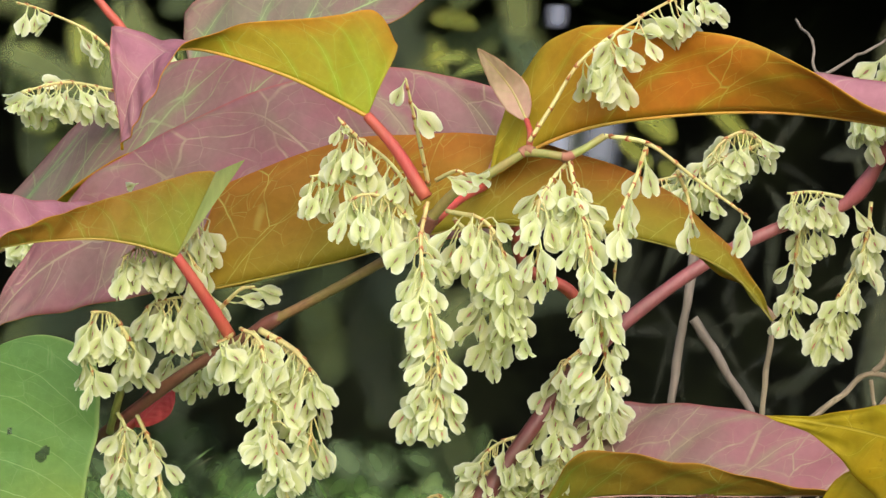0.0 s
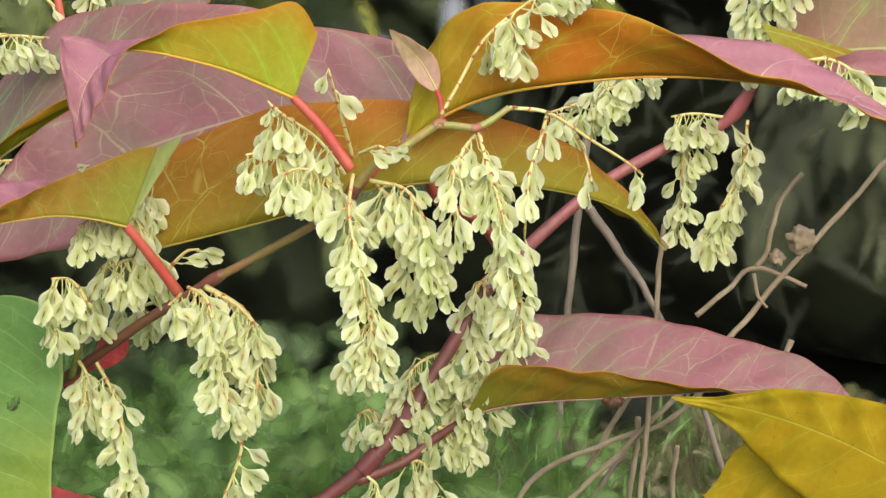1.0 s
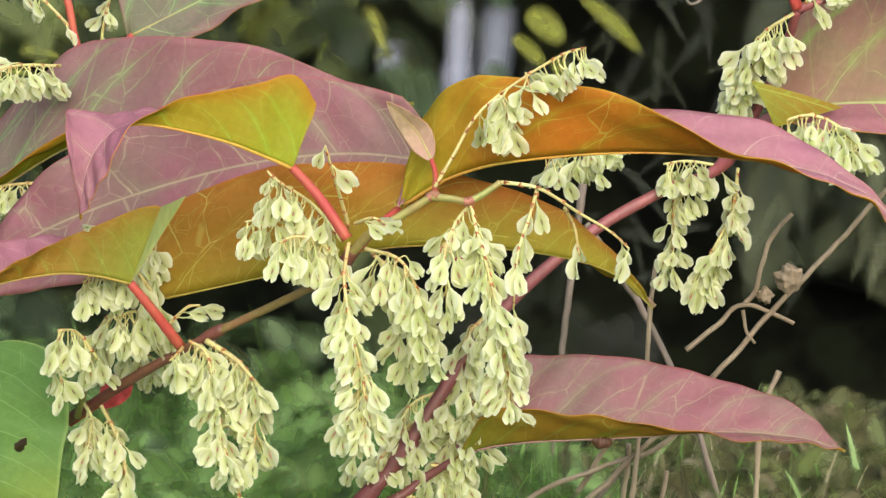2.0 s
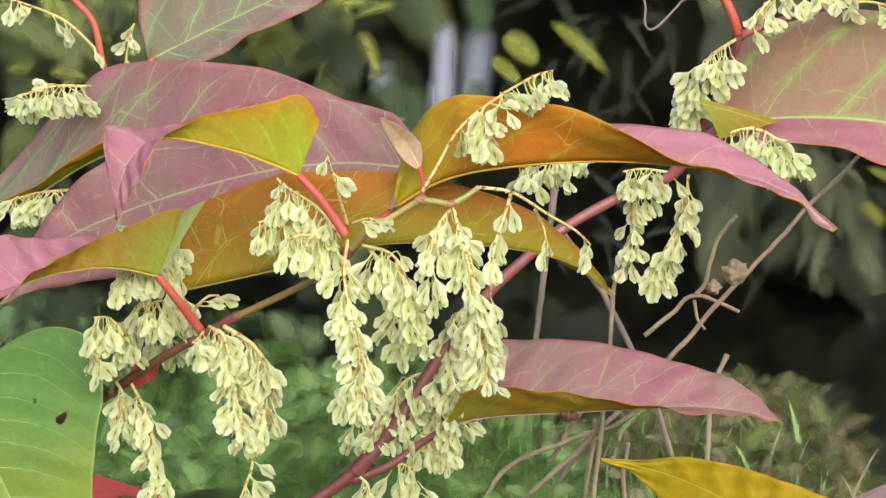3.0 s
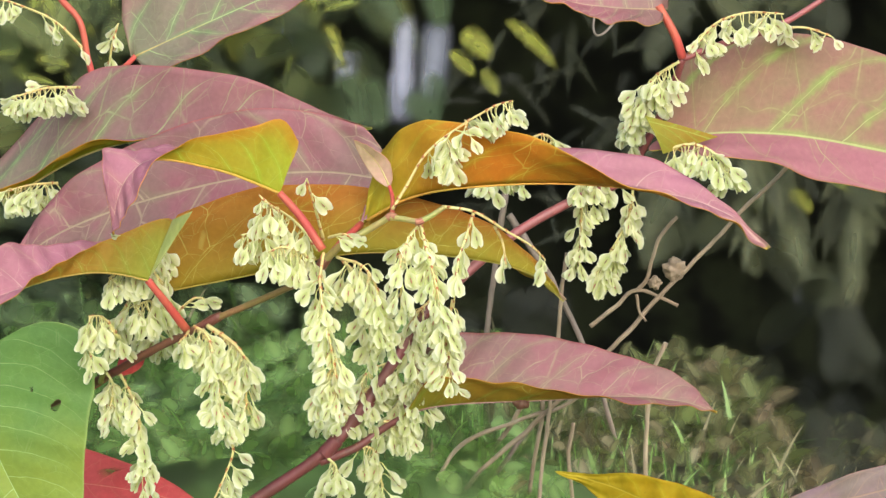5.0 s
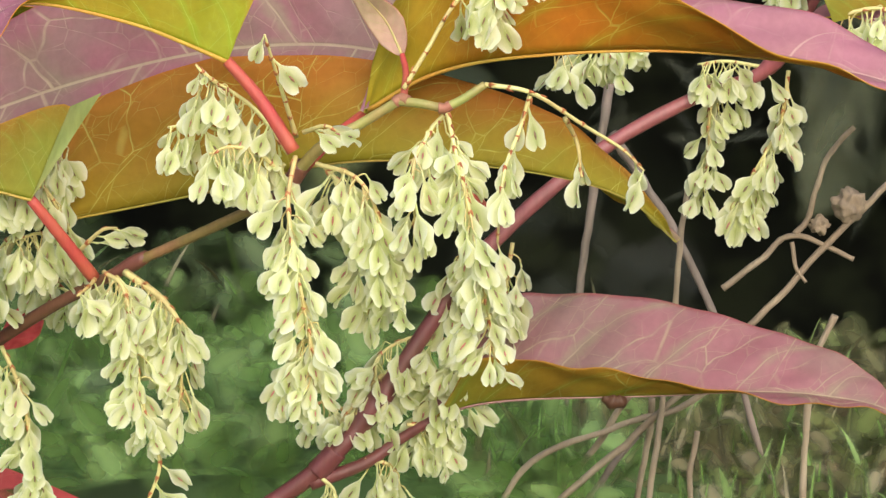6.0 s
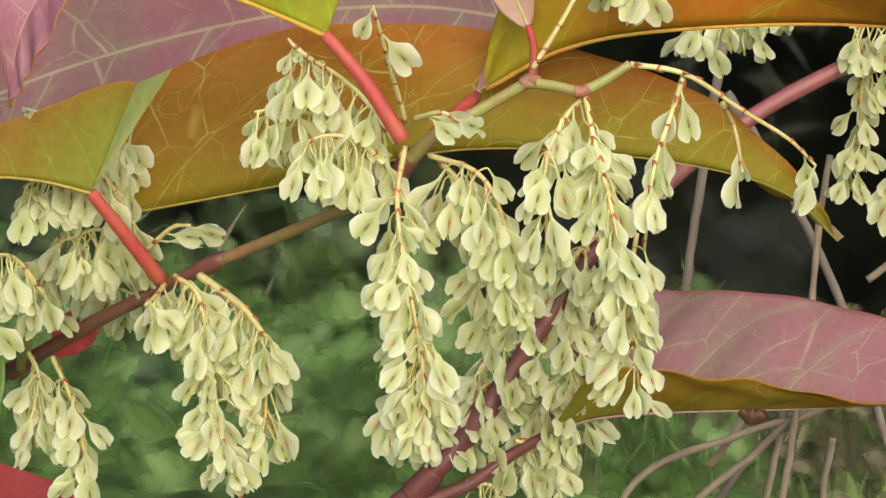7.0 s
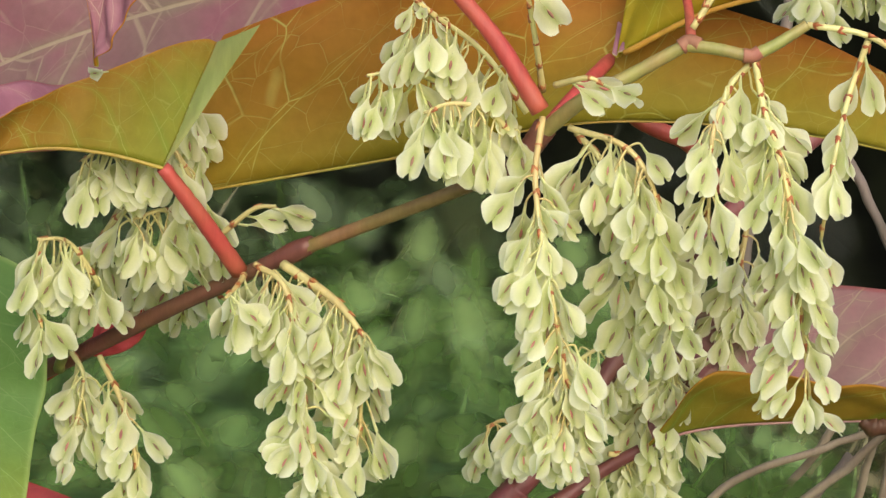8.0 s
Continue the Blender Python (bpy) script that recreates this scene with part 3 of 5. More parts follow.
# near-black tones: the shrubs' deep shade is put into the colour, sheen nearly off
SHADE = soft_material("shrub_shade_paint", [(0.006, 0.0065, 0.0055), (0.011, 0.013, 0.009), (0.005, 0.0055, 0.005), (0.017, 0.020, 0.012)], 9.0)
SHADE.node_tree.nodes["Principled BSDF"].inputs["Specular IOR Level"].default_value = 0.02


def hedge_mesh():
    """A lumpy bank of shrubs: up the front, over the top and down the back. The hollow and the unseen overhang above it
    are added to darken the inside.
    """
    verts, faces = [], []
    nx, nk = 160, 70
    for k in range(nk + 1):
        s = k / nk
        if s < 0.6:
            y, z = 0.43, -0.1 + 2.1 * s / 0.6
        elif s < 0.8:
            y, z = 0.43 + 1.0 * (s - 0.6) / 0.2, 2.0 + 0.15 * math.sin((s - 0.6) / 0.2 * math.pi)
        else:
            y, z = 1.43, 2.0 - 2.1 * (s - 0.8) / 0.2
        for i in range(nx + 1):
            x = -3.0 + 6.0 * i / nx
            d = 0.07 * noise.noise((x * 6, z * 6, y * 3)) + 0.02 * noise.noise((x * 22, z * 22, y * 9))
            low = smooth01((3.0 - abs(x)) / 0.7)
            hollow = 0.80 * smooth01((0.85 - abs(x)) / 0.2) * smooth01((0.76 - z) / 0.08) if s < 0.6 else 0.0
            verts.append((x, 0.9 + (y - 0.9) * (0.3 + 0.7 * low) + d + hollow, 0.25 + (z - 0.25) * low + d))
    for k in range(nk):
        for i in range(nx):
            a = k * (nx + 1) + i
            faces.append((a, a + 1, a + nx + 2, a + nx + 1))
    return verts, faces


tagged(part("hedge", hedge_mesh(), SHADE), "shrubs behind the grassy bank, painted near-black for shade", "shrub", kind="stuff")


def hedge_leaf_spots(count, seed):
    """Leaves over the hedge's front, top and ends, outside the hollow."""
    rng = random.Random(seed)
    out = []
    while len(out) < count:
        x, z = rng.uniform(-2.9, 2.9), rng.uniform(0.3, 2.15)
        if z < 0.95 and abs(x) < 1.0:
            continue
        y = 0.40
        if rng.random() < 0.4:
            y, z = rng.uniform(0.4, 1.45), rng.uniform(2.05, 2.2)
        low = smooth01((3.0 - abs(x)) / 0.7)
        at = (x, 0.9 + (y - 0.9) * (0.3 + 0.7 * low) + rng.uniform(-0.06, 0.03), 0.25 + (z - 0.25) * low)
        out.append((at, 0.07 * rng.uniform(0.6, 1.4), 0.04 * rng.uniform(0.7, 1.3), (rng.uniform(-1, 1), rng.uniform(-1.0, 0.1), rng.uniform(-0.8, 0.7))))
    return out


def island_material(name, colors, share=0.25, rough=0.6):
    n = Nodes(name)
    rnd = n.add("NewGeometry").outputs["Random Per Island"]
    ramp = n.add("ValToRGB")
    ramp.color_ramp.elements[0].color = rgba(colors[0])
    ramp.color_ramp.elements[1].color = rgba(colors[-1])
    for i, c in enumerate(colors[1:-1]):
        e = ramp.color_ramp.elements.new((i + 1) / (len(colors) - 1))
        e.color = rgba(c)
    n.link(rnd, ramp.inputs[0])
    hs = n.add("HueSaturation")
    n.link(ramp.outputs[0], hs.inputs["Color"])
    n.link(n.math("ADD", 0.75, n.math("MULTIPLY", n.noise(90.0, 3.0), 0.5)), hs.inputs["Value"])
    n.link(hs.outputs["Color"], n.bsdf.inputs["Base Color"])
    n.bsdf.inputs["Roughness"].default_value = rough
    n.bsdf.inputs["Specular IOR Level"].default_value = 0.25
    n.thin(hs.outputs["Color"], share)
    return n.mat


def blades(name, spots, seed, shape, material, label, category):
    """Many leaves in one mesh: for each spot (place, length, width, way) one bent blade."""
    rng = random.Random(seed)
    verts, faces, uv = [], [], []
    for at, length, width, way in spots:
        way = Vector(way).normalized()
        side = way.cross(Vector((rng.uniform(-0.4, 0.4), -1, rng.uniform(-0.2, 0.6)))).normalized()
        up = side.cross(way)
        o = len(verts)
        for k in range(7):
            s = k / 6
            w = width * shape(s) / 2
            c = Vector(at) + way * length * s + Vector((0, 0, -1)) * length * 0.3 * s * s
            verts += [c - side * w, c - up * w * 0.2, c + side * w]
            uv += [(-1.0, s), (0.0, s), (1.0, s)]
        for k in range(6):
            a = o + 3 * k
            faces += [(a, a + 1, a + 4, a + 3), (a + 1, a + 2, a + 5, a + 4)]
    ob = part(name, (verts, faces), material, None, label)
    layer = ob.data.uv_layers.new(name="blade")
    for loop in ob.data.loops:
        layer.data[loop.index].uv = uv[loop.vertex_index]
    return tagged(ob, label, category, kind="stuff")


def faded_edge_material(name, colors, share=0.3, body=0.75, side=0.8, end=0.18):
    """Blades faded to transparent towards their margins, imitating out-of-focus blur."""
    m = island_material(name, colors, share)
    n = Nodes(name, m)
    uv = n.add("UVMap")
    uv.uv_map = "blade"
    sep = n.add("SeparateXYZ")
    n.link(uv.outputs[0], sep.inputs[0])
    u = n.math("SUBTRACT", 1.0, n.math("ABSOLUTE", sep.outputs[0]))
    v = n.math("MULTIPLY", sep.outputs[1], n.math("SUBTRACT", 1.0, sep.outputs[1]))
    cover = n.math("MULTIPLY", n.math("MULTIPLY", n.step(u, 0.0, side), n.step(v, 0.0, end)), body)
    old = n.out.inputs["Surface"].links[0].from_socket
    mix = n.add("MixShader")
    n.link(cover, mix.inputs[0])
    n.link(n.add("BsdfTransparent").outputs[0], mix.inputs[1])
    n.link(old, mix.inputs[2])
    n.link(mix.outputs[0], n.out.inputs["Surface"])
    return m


def herb_spots(count, seed, x0, x1, y0, y1, length, wide, lift=0.025, gaps=-0.12):
    rng = random.Random(seed)
    out = []
    while len(out) < count:
        x, y = rng.uniform(x0, x1), rng.uniform(y0, y1)
        if noise.noise((x * 14, y * 6, 4.0)) < gaps:
            continue
        z = ground_height(x, y) + rng.uniform(-0.012, lift)
        out.append(((x, y, z), length * rng.uniform(0.6, 1.4), length * rng.uniform(0.7, 1.2) * wide, (rng.uniform(-1, 1), rng.uniform(-1.0, 0.2), rng.uniform(0.2, 1.4) + (1 - wide))))
    return out


def oval(s):
    return 0.25 + 0.75 * math.sin(math.pi * s) ** 0.7


def tapered(s):
    return 0.12 + 0.95 * math.sin(math.pi * s ** 0.75) ** 0.8 * (1 - 0.35 * s)


def slim(s):
    return max(0.1, 1 - s)


HEDGE = island_material("hedge_leaves", [(0.03, 0.045, 0.018), (0.05, 0.08, 0.028), (0.09, 0.12, 0.04)])
blades("hedge_leaves", hedge_leaf_spots(4200, 51), 52, tapered, HEDGE, "dark green leaves covering the shrubs", "leaves")
HERB = faded_edge_material("herb_leaves", [(0.08, 0.135, 0.04), (0.17, 0.29, 0.078), (0.24, 0.40, 0.115), (0.33, 0.51, 0.175), (0.44, 0.62, 0.26)], body=0.7, side=1.0, end=0.25)
# darker copy of the herb greens, with the shade behind the bank mixed in
HERB_DIM = faded_edge_material("herb_leaves_dim", [(0.015, 0.023, 0.012), (0.085, 0.125, 0.055), (0.17, 0.25, 0.11), (0.27, 0.37, 0.19)], body=0.75, side=1.0, end=0.25)
STRAW = faded_edge_material("straw_and_grass", [(0.05, 0.05, 0.03), (0.16, 0.15, 0.08), (0.14, 0.19, 0.065), (0.30, 0.27, 0.17), (0.38, 0.34, 0.23)], body=0.85, side=1.0, end=0.2)
MOSS = faded_edge_material("mossy_litter", [(0.05, 0.055, 0.025), (0.16, 0.19, 0.075), (0.27, 0.27, 0.14), (0.20, 0.15, 0.10), (0.23, 0.29, 0.10)], body=0.8, side=1.0, end=0.22)
blades("herbs", herb_spots(1700, 3, -0.36, 0.10, 0.115, 0.36, 0.021, 0.8, 0.014, -1.0), 4, tapered, HERB, "low leafy green herbs on the bank", "herbs")
blades("herbs", herb_spots(420, 11, -0.40, 0.05, 0.17, 0.32, 0.026, 0.6, 0.018), 12, tapered, HERB, "leafy green herbs along the top of the bank", "herbs")
blades("herbs", herb_spots(500, 19, -0.40, 0.05, 0.26, 0.38, 0.026, 0.7, 0.030), 20, tapered, HERB_DIM, "taller green herbs behind the bank, dimmed in colour for shade", "herbs")
blades("herbs", herb_spots(900, 5, 0.06, 0.50, 0.15, 0.40, 0.014, 0.8, 0.010), 6, oval, STRAW, "sparse herbs among straw-coloured litter", "herbs")
blades("herbs", herb_spots(1500, 17, 0.07, 0.50, 0.15, 0.40, 0.014, 0.6, 0.014), 18, tapered, MOSS, "mossy olive tufts on the litter", "herbs")
blades("herbs", herb_spots(700, 21, 0.09, 0.26, 0.25, 0.38, 0.022, 0.7, 0.012, -1.0), 22, tapered, MOSS, "olive-brown tufts on a low mound", "herbs")
blades("grass", herb_spots(260, 7, -0.40, 0.50, 0.15, 0.37, 0.035, 0.18, 0.012), 8, slim, STRAW, "thin straw-coloured grass blades", "grass")
blades("grass", herb_spots(900, 13, 0.06, 0.50, 0.15, 0.38, 0.022, 0.17, 0.010), 14, slim, STRAW, "short dry grass on the litter", "grass")
blades("grass", herb_spots(260, 15, 0.04, 0.5, 0.15, 0.34, 0.030, 0.20, 0.008), 16, slim, HERB, "thin green grass blades", "grass")
blades("grass", herb_spots(120, 9, -0.40, 0.2, 0.15, 0.36, 0.040, 0.20, 0.012), 10, slim, HERB, "thin green grass blades", "grass")

uprights = random.Random(41)
blades("grass", [((x, y, ground_height(x, y) - 0.004), 0.032 * uprights.uniform(0.6, 1.4), 0.0055 * uprights.uniform(0.6, 1.3), (uprights.gauss(0, 0.10), 0, 1)) for x, y in [(uprights.uniform(0.04, 0.19), uprights.uniform(0.16, 0.25)) for k in range(110)]],
       42, slim, HERB, "upright green grass blades in front of the litter", "grass")
blades("grass", [((0.198, 0.29, 0.371), 0.046, 0.0045, (1, 0, 0.42)), ((0.203, 0.285, 0.368), 0.036, 0.0035, (1, 0, 0.3))], 43, slim, HERB, "broad green grass blade arching over the litter", "grass")


def shrub_spots(count, seed, x0, x1, z0, z1, y0, y1, length):
    rng = random.Random(seed)
    out = []
    while len(out) < count:
        x, z = rng.uniform(x0, x1), rng.uniform(z0, z1)
        if noise.noise((x * 11, z * 11, 9.0 + seed)) < 0.0 or (0.014 < x < 0.054 and 0.49 < z < 0.60):
            continue
        out.append(((x, rng.uniform(y0, y1), z), length * rng.uniform(0.6, 1.3), length * rng.uniform(0.5, 0.8), (rng.uniform(-1, 1), rng.uniform(-0.6, 0.3), rng.uniform(-1.0, 0.5))))
    return out


# shrub greens and olives dimmed down to near-black; the shade is in the colour
SHRUB = faded_edge_material("shrub_leaves", [(0.012, 0.018, 0.009), (0.04, 0.055, 0.024), (0.085, 0.11, 0.04), (0.19, 0.21, 0.07)])
SHRUB_PALE = faded_edge_material("shrub_leaves_olive", [(0.015, 0.018, 0.010), (0.05, 0.058, 0.028), (0.10, 0.11, 0.055), (0.19, 0.20, 0.11)])
blades("shrub_leaves", shrub_spots(420, 1, -0.5, 0.03, 0.427, 0.739, 0.30, 0.38, 0.035), 2, oval, SHRUB, "green shrub leaves, dimmed in colour as if shaded", "leaves")
blades("shrub_leaves", shrub_spots(240, 2, 0.15, 0.55, 0.462, 0.739, 0.30, 0.38, 0.035), 3, oval, SHRUB_PALE, "olive shrub leaves, dimmed in colour as if shaded", "leaves")

# shaded copy of the shrub leaves: the darkness is painted on
SHADY = faded_edge_material("shrub_leaves_shade_paint", [(0.010, 0.012, 0.008), (0.02, 0.024, 0.013), (0.03, 0.034, 0.018)])
blades("shrub_leaves", shrub_spots(120, 4, 0.06, 0.6, 0.374, 0.445, 0.26, 0.36, 0.035), 5, oval, SHADY, "low shrub leaves above the bank, shade painted dark", "leaves")

# yellow-green leaves, their caught light mixed into a brighter colour
LIGHT_TINT = faded_edge_material("shrub_leaves_yellow_green", [(0.18, 0.20, 0.035), (0.36, 0.37, 0.06)], body=0.6)
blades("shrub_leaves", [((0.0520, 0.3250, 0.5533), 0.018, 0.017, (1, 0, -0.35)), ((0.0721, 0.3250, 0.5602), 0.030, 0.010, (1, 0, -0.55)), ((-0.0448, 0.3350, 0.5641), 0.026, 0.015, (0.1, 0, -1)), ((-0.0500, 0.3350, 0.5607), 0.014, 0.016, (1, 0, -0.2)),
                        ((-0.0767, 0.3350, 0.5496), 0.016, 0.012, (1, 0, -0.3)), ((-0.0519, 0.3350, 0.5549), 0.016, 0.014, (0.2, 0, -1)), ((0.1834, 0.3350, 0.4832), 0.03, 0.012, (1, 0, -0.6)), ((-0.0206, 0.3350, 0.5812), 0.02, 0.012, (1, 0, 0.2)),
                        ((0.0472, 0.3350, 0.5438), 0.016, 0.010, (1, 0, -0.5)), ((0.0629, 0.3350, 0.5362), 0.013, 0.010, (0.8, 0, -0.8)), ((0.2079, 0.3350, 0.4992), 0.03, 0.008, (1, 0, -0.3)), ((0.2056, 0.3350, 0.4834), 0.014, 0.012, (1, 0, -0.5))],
       6, oval, LIGHT_TINT, "yellow-green shrub leaves, brightened in colour as if lit", "leaves")
flecks = random.Random(77)
FLECK = faded_edge_material("shrub_leaves_fleck", [(0.06, 0.08, 0.025), (0.16, 0.19, 0.05), (0.29, 0.32, 0.07), (0.42, 0.43, 0.09)], body=0.7, side=1.0, end=0.22)
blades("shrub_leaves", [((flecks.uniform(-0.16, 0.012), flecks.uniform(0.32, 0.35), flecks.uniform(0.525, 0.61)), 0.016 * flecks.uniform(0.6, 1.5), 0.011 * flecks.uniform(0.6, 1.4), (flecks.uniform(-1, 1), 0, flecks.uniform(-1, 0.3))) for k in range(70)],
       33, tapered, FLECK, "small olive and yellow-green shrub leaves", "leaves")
# very dark greens: painted shade on top of what the hollow casts
GLOOM = faded_edge_material("shrub_leaves_gloom_paint", [(0.014, 0.017, 0.012), (0.027, 0.032, 0.020), (0.048, 0.055, 0.032)], body=0.7, side=1.0, end=0.25)
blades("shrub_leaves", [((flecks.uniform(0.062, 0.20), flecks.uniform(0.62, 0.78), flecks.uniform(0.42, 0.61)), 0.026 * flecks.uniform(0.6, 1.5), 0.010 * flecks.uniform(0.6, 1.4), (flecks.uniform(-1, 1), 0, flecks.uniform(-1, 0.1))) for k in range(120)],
       34, tapered, GLOOM, "hanging shrub leaves painted dark for deep shade", "leaves")
DULL = faded_edge_material("shrub_leaves_dull_green", [(0.05, 0.08, 0.04), (0.08, 0.12, 0.06), (0.12, 0.16, 0.09)], body=0.8)
blades("shrub_leaves", [((0.0013, 0.3250, 0.5356), 0.026, 0.026, (0.3, 0, -1)), ((0.0117, 0.3250, 0.5330), 0.022, 0.022, (0.3, 0, -1)), ((0.0441, 0.3250, 0.5359), 0.022, 0.020, (-0.3, 0, -1)), ((0.0273, 0.3250, 0.5227), 0.02, 0.022, (1, 0, -0.3)),
                        ((-0.0806, 0.3350, 0.5522), 0.024, 0.02, (0.4, 0, -1)), ((-0.0211, 0.3450, 0.5572), 0.026, 0.02, (0.5, 0, -1)), ((0.0054, 0.3350, 0.5814), 0.03, 0.016, (0.8, 0, -0.7)), ((0.0392, 0.3350, 0.5841), 0.026, 0.02, (0.2, 0, -1))],
       8, oval, DULL, "dull green shrub leaves in front of the wall", "leaves")
BROAD = faded_edge_material("shrub_leaves_grey_olive", [(0.06, 0.07, 0.04), (0.11, 0.125, 0.07), (0.18, 0.19, 0.11)], body=0.75, side=1.0, end=0.25)
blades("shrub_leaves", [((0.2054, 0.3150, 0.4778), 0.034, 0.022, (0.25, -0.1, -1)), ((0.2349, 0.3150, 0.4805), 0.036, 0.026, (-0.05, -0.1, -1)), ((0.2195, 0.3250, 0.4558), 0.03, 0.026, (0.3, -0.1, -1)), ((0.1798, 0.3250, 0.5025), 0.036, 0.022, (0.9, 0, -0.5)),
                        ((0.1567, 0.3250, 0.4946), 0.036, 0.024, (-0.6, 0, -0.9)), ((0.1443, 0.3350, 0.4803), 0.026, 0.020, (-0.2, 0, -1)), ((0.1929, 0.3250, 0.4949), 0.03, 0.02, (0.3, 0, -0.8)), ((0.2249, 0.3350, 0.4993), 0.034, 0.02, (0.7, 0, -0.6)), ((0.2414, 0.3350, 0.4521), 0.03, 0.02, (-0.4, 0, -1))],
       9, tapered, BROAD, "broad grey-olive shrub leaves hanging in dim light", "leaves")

# olive tones darkened to near-black, so the dim light comes from the colour
DROOPING = faded_edge_material("shrub_leaves_drooping", [(0.015, 0.018, 0.011), (0.05, 0.056, 0.03), (0.09, 0.10, 0.052), (0.15, 0.16, 0.09)], body=0.65, side=1.0, end=0.25)
drops = random.Random(31)
hanging = []
for k in range(15):
    at = Vector((drops.uniform(0.15, 0.29), drops.uniform(0.30, 0.37), drops.uniform(0.475, 0.545)))
    for q in range(drops.randrange(6, 14)):
        out = Vector((drops.gauss(0, 0.6), drops.uniform(-0.6, 0.3), drops.gauss(-0.5, 0.5)))
        hanging.append((tuple(at + out * 0.009), 0.019 * drops.uniform(0.6, 1.4), 0.012 * drops.uniform(0.7, 1.4), tuple(out + Vector((0, 0, -0.5)))))
blades("shrub_leaves", hanging, 7, tapered, DROOPING, "drooping olive shrub leaves, dim light put into the colour", "leaves")

# a pale wall far behind, glimpsed between the shrubs
PALE = faded_edge_material("pale_wall", [(0.22, 0.235, 0.30), (0.29, 0.30, 0.42)], share=0.0, body=0.85, side=1.0, end=0.22)


def slab(s):
    return 0.85 + 0.15 * math.sin(math.pi * s)


blades("distant_wall", [((0.0270, 0.3500, 0.5085), 0.074, 0.0150, (0.02, 0, 1)), ((0.0262, 0.3510, 0.5060), 0.040, 0.019, (0.03, 0, 1)), ((0.0385, 0.3500, 0.5130), 0.030, 0.012, (0.08, 0, 1)), ((0.0405, 0.3510, 0.5180), 0.056, 0.021, (0.05, 0, 1)),
                        ((0.0010, 0.3500, 0.5255), 0.024, 0.017, (0.08, 0, 1)), ((-0.0140, 0.3500, 0.5300), 0.012, 0.011, (0, 0, 1)), ((-0.0275, 0.3500, 0.5370), 0.022, 0.009, (0, 0, 1)), ((-0.0270, 0.3510, 0.5440), 0.012, 0.011, (0, 0, 1)), ((0.0245, 0.3500, 0.5808), 0.014, 0.012, (0, 0, 1)),
                        ((0.2150, 0.3500, 0.4230), 0.020, 0.009, (0, 0, 1)), ((0.2300, 0.3500, 0.4150), 0.011, 0.010, (0, 0, 1))], 5, slab, PALE, "pale blue-grey wall glimpsed between the shrubs", "wall")

# ---- the front knotweed ----
front = thing("knotweed_plant", (-0.0849, 0.0330, 0.4406), "knotweed branch with autumn orange leaves and pale hanging fruits", "plant", "knotweed plants")
stem("stem", [rooted((-0.2150, 0.1880, 0.3462)), (-0.2150, 0.1880, 0.3462), (-0.1599, 0.1480, 0.3856), (-0.1188, 0.1080, 0.4137), (-0.0887, 0.0600, 0.4355), (-0.0642, 0.0330, 0.4537), (-0.0489, 0.0230, 0.4633), (-0.0371, 0.0160, 0.4707)], 0.0021, 0.0014, STEM_BROWN, front, "dark maroon lower stem", nodes=(0.96,))
stem("stem", [(-0.0393, 0.0170, 0.4693), (-0.0276, 0.0100, 0.4756), (-0.0150, 0.0000, 0.4828), (-0.0031, -0.0090, 0.4898)], 0.0013, 0.00125, STEM_OLIVE, front, "olive-green jointed stem")
stem("joint", [(-0.0071, -0.0060, 0.4871), (-0.0031, -0.0090, 0.4898), (-0.0002, -0.0100, 0.4938), (0.0019, -0.0120, 0.4975)], 0.0017, 0.0022, STEM_BROWN, front, "swollen maroon joint")
stem("stem", [(0.0015, -0.0120, 0.4966), (0.0076, -0.0180, 0.5033), (0.0155, -0.0186, 0.5081), (0.0243, -0.0210, 0.5140)], 0.0014, 0.0011, STEM_GREEN, front, "slender green stem")
stem("stem", [(0.0243, -0.0210, 0.5140), (0.0298, -0.0230, 0.5138), (0.0353, -0.0250, 0.5130)], 0.0011, 0.001, STEM_GREEN, front, "slender green stem")
stem("stem", [(0.0349, -0.0250, 0.5130), (0.0392, -0.0250, 0.5154), (0.0441, -0.0250, 0.5189)], 0.0011, 0.0009, STEM_GREEN, front, "slender green stem")
stem("joint", [(0.0235, -0.0210, 0.5136), (0.0249, -0.0210, 0.5146), (0.0267, -0.0220, 0.5143)], 0.0014, 0.0012, JOINT, front, "dull reddish joint")
stem("joint", [(0.0337, -0.0250, 0.5132), (0.0353, -0.0250, 0.5132), (0.0365, -0.0250, 0.5140)], 0.0013, 0.0012, JOINT, front, "dull reddish joint")
stem("petiole", [(0.0006, -0.0200, 0.5015), (-0.0075, -0.0190, 0.5130), (-0.0155, -0.0170, 0.5214)], 0.0017, 0.0013, PETIOLE, front, "scarlet leaf stalk")
stem("petiole", [(-0.0502, 0.0180, 0.4646), (-0.0578, 0.0110, 0.4760), (-0.0642, 0.0080, 0.4844)], 0.0017, 0.0013, PETIOLE, front, "scarlet leaf stalk")
stem("petiole", [(0.0013, -0.0080, 0.4955), (0.0081, 0.0000, 0.5026), (0.0158, 0.0157, 0.5083)], 0.0014, 0.0012, PETIOLE, front, "scarlet leaf stalk")
stem("petiole", [(0.0254, -0.0180, 0.5152), (0.0253, -0.0100, 0.5197), (0.0241, -0.0050, 0.5232)], 0.0009, 0.0007, PETIOLE, front, "thin red leaf stalk")
stem("stem", [(-0.0849, 0.0540, 0.4374), (-0.0814, 0.0440, 0.4483), (-0.0788, 0.0420, 0.4570), (-0.0761, 0.0440, 0.4651), (-0.0724, 0.0480, 0.4729)], 0.0012, 0.0009, STEM_GREEN, front)
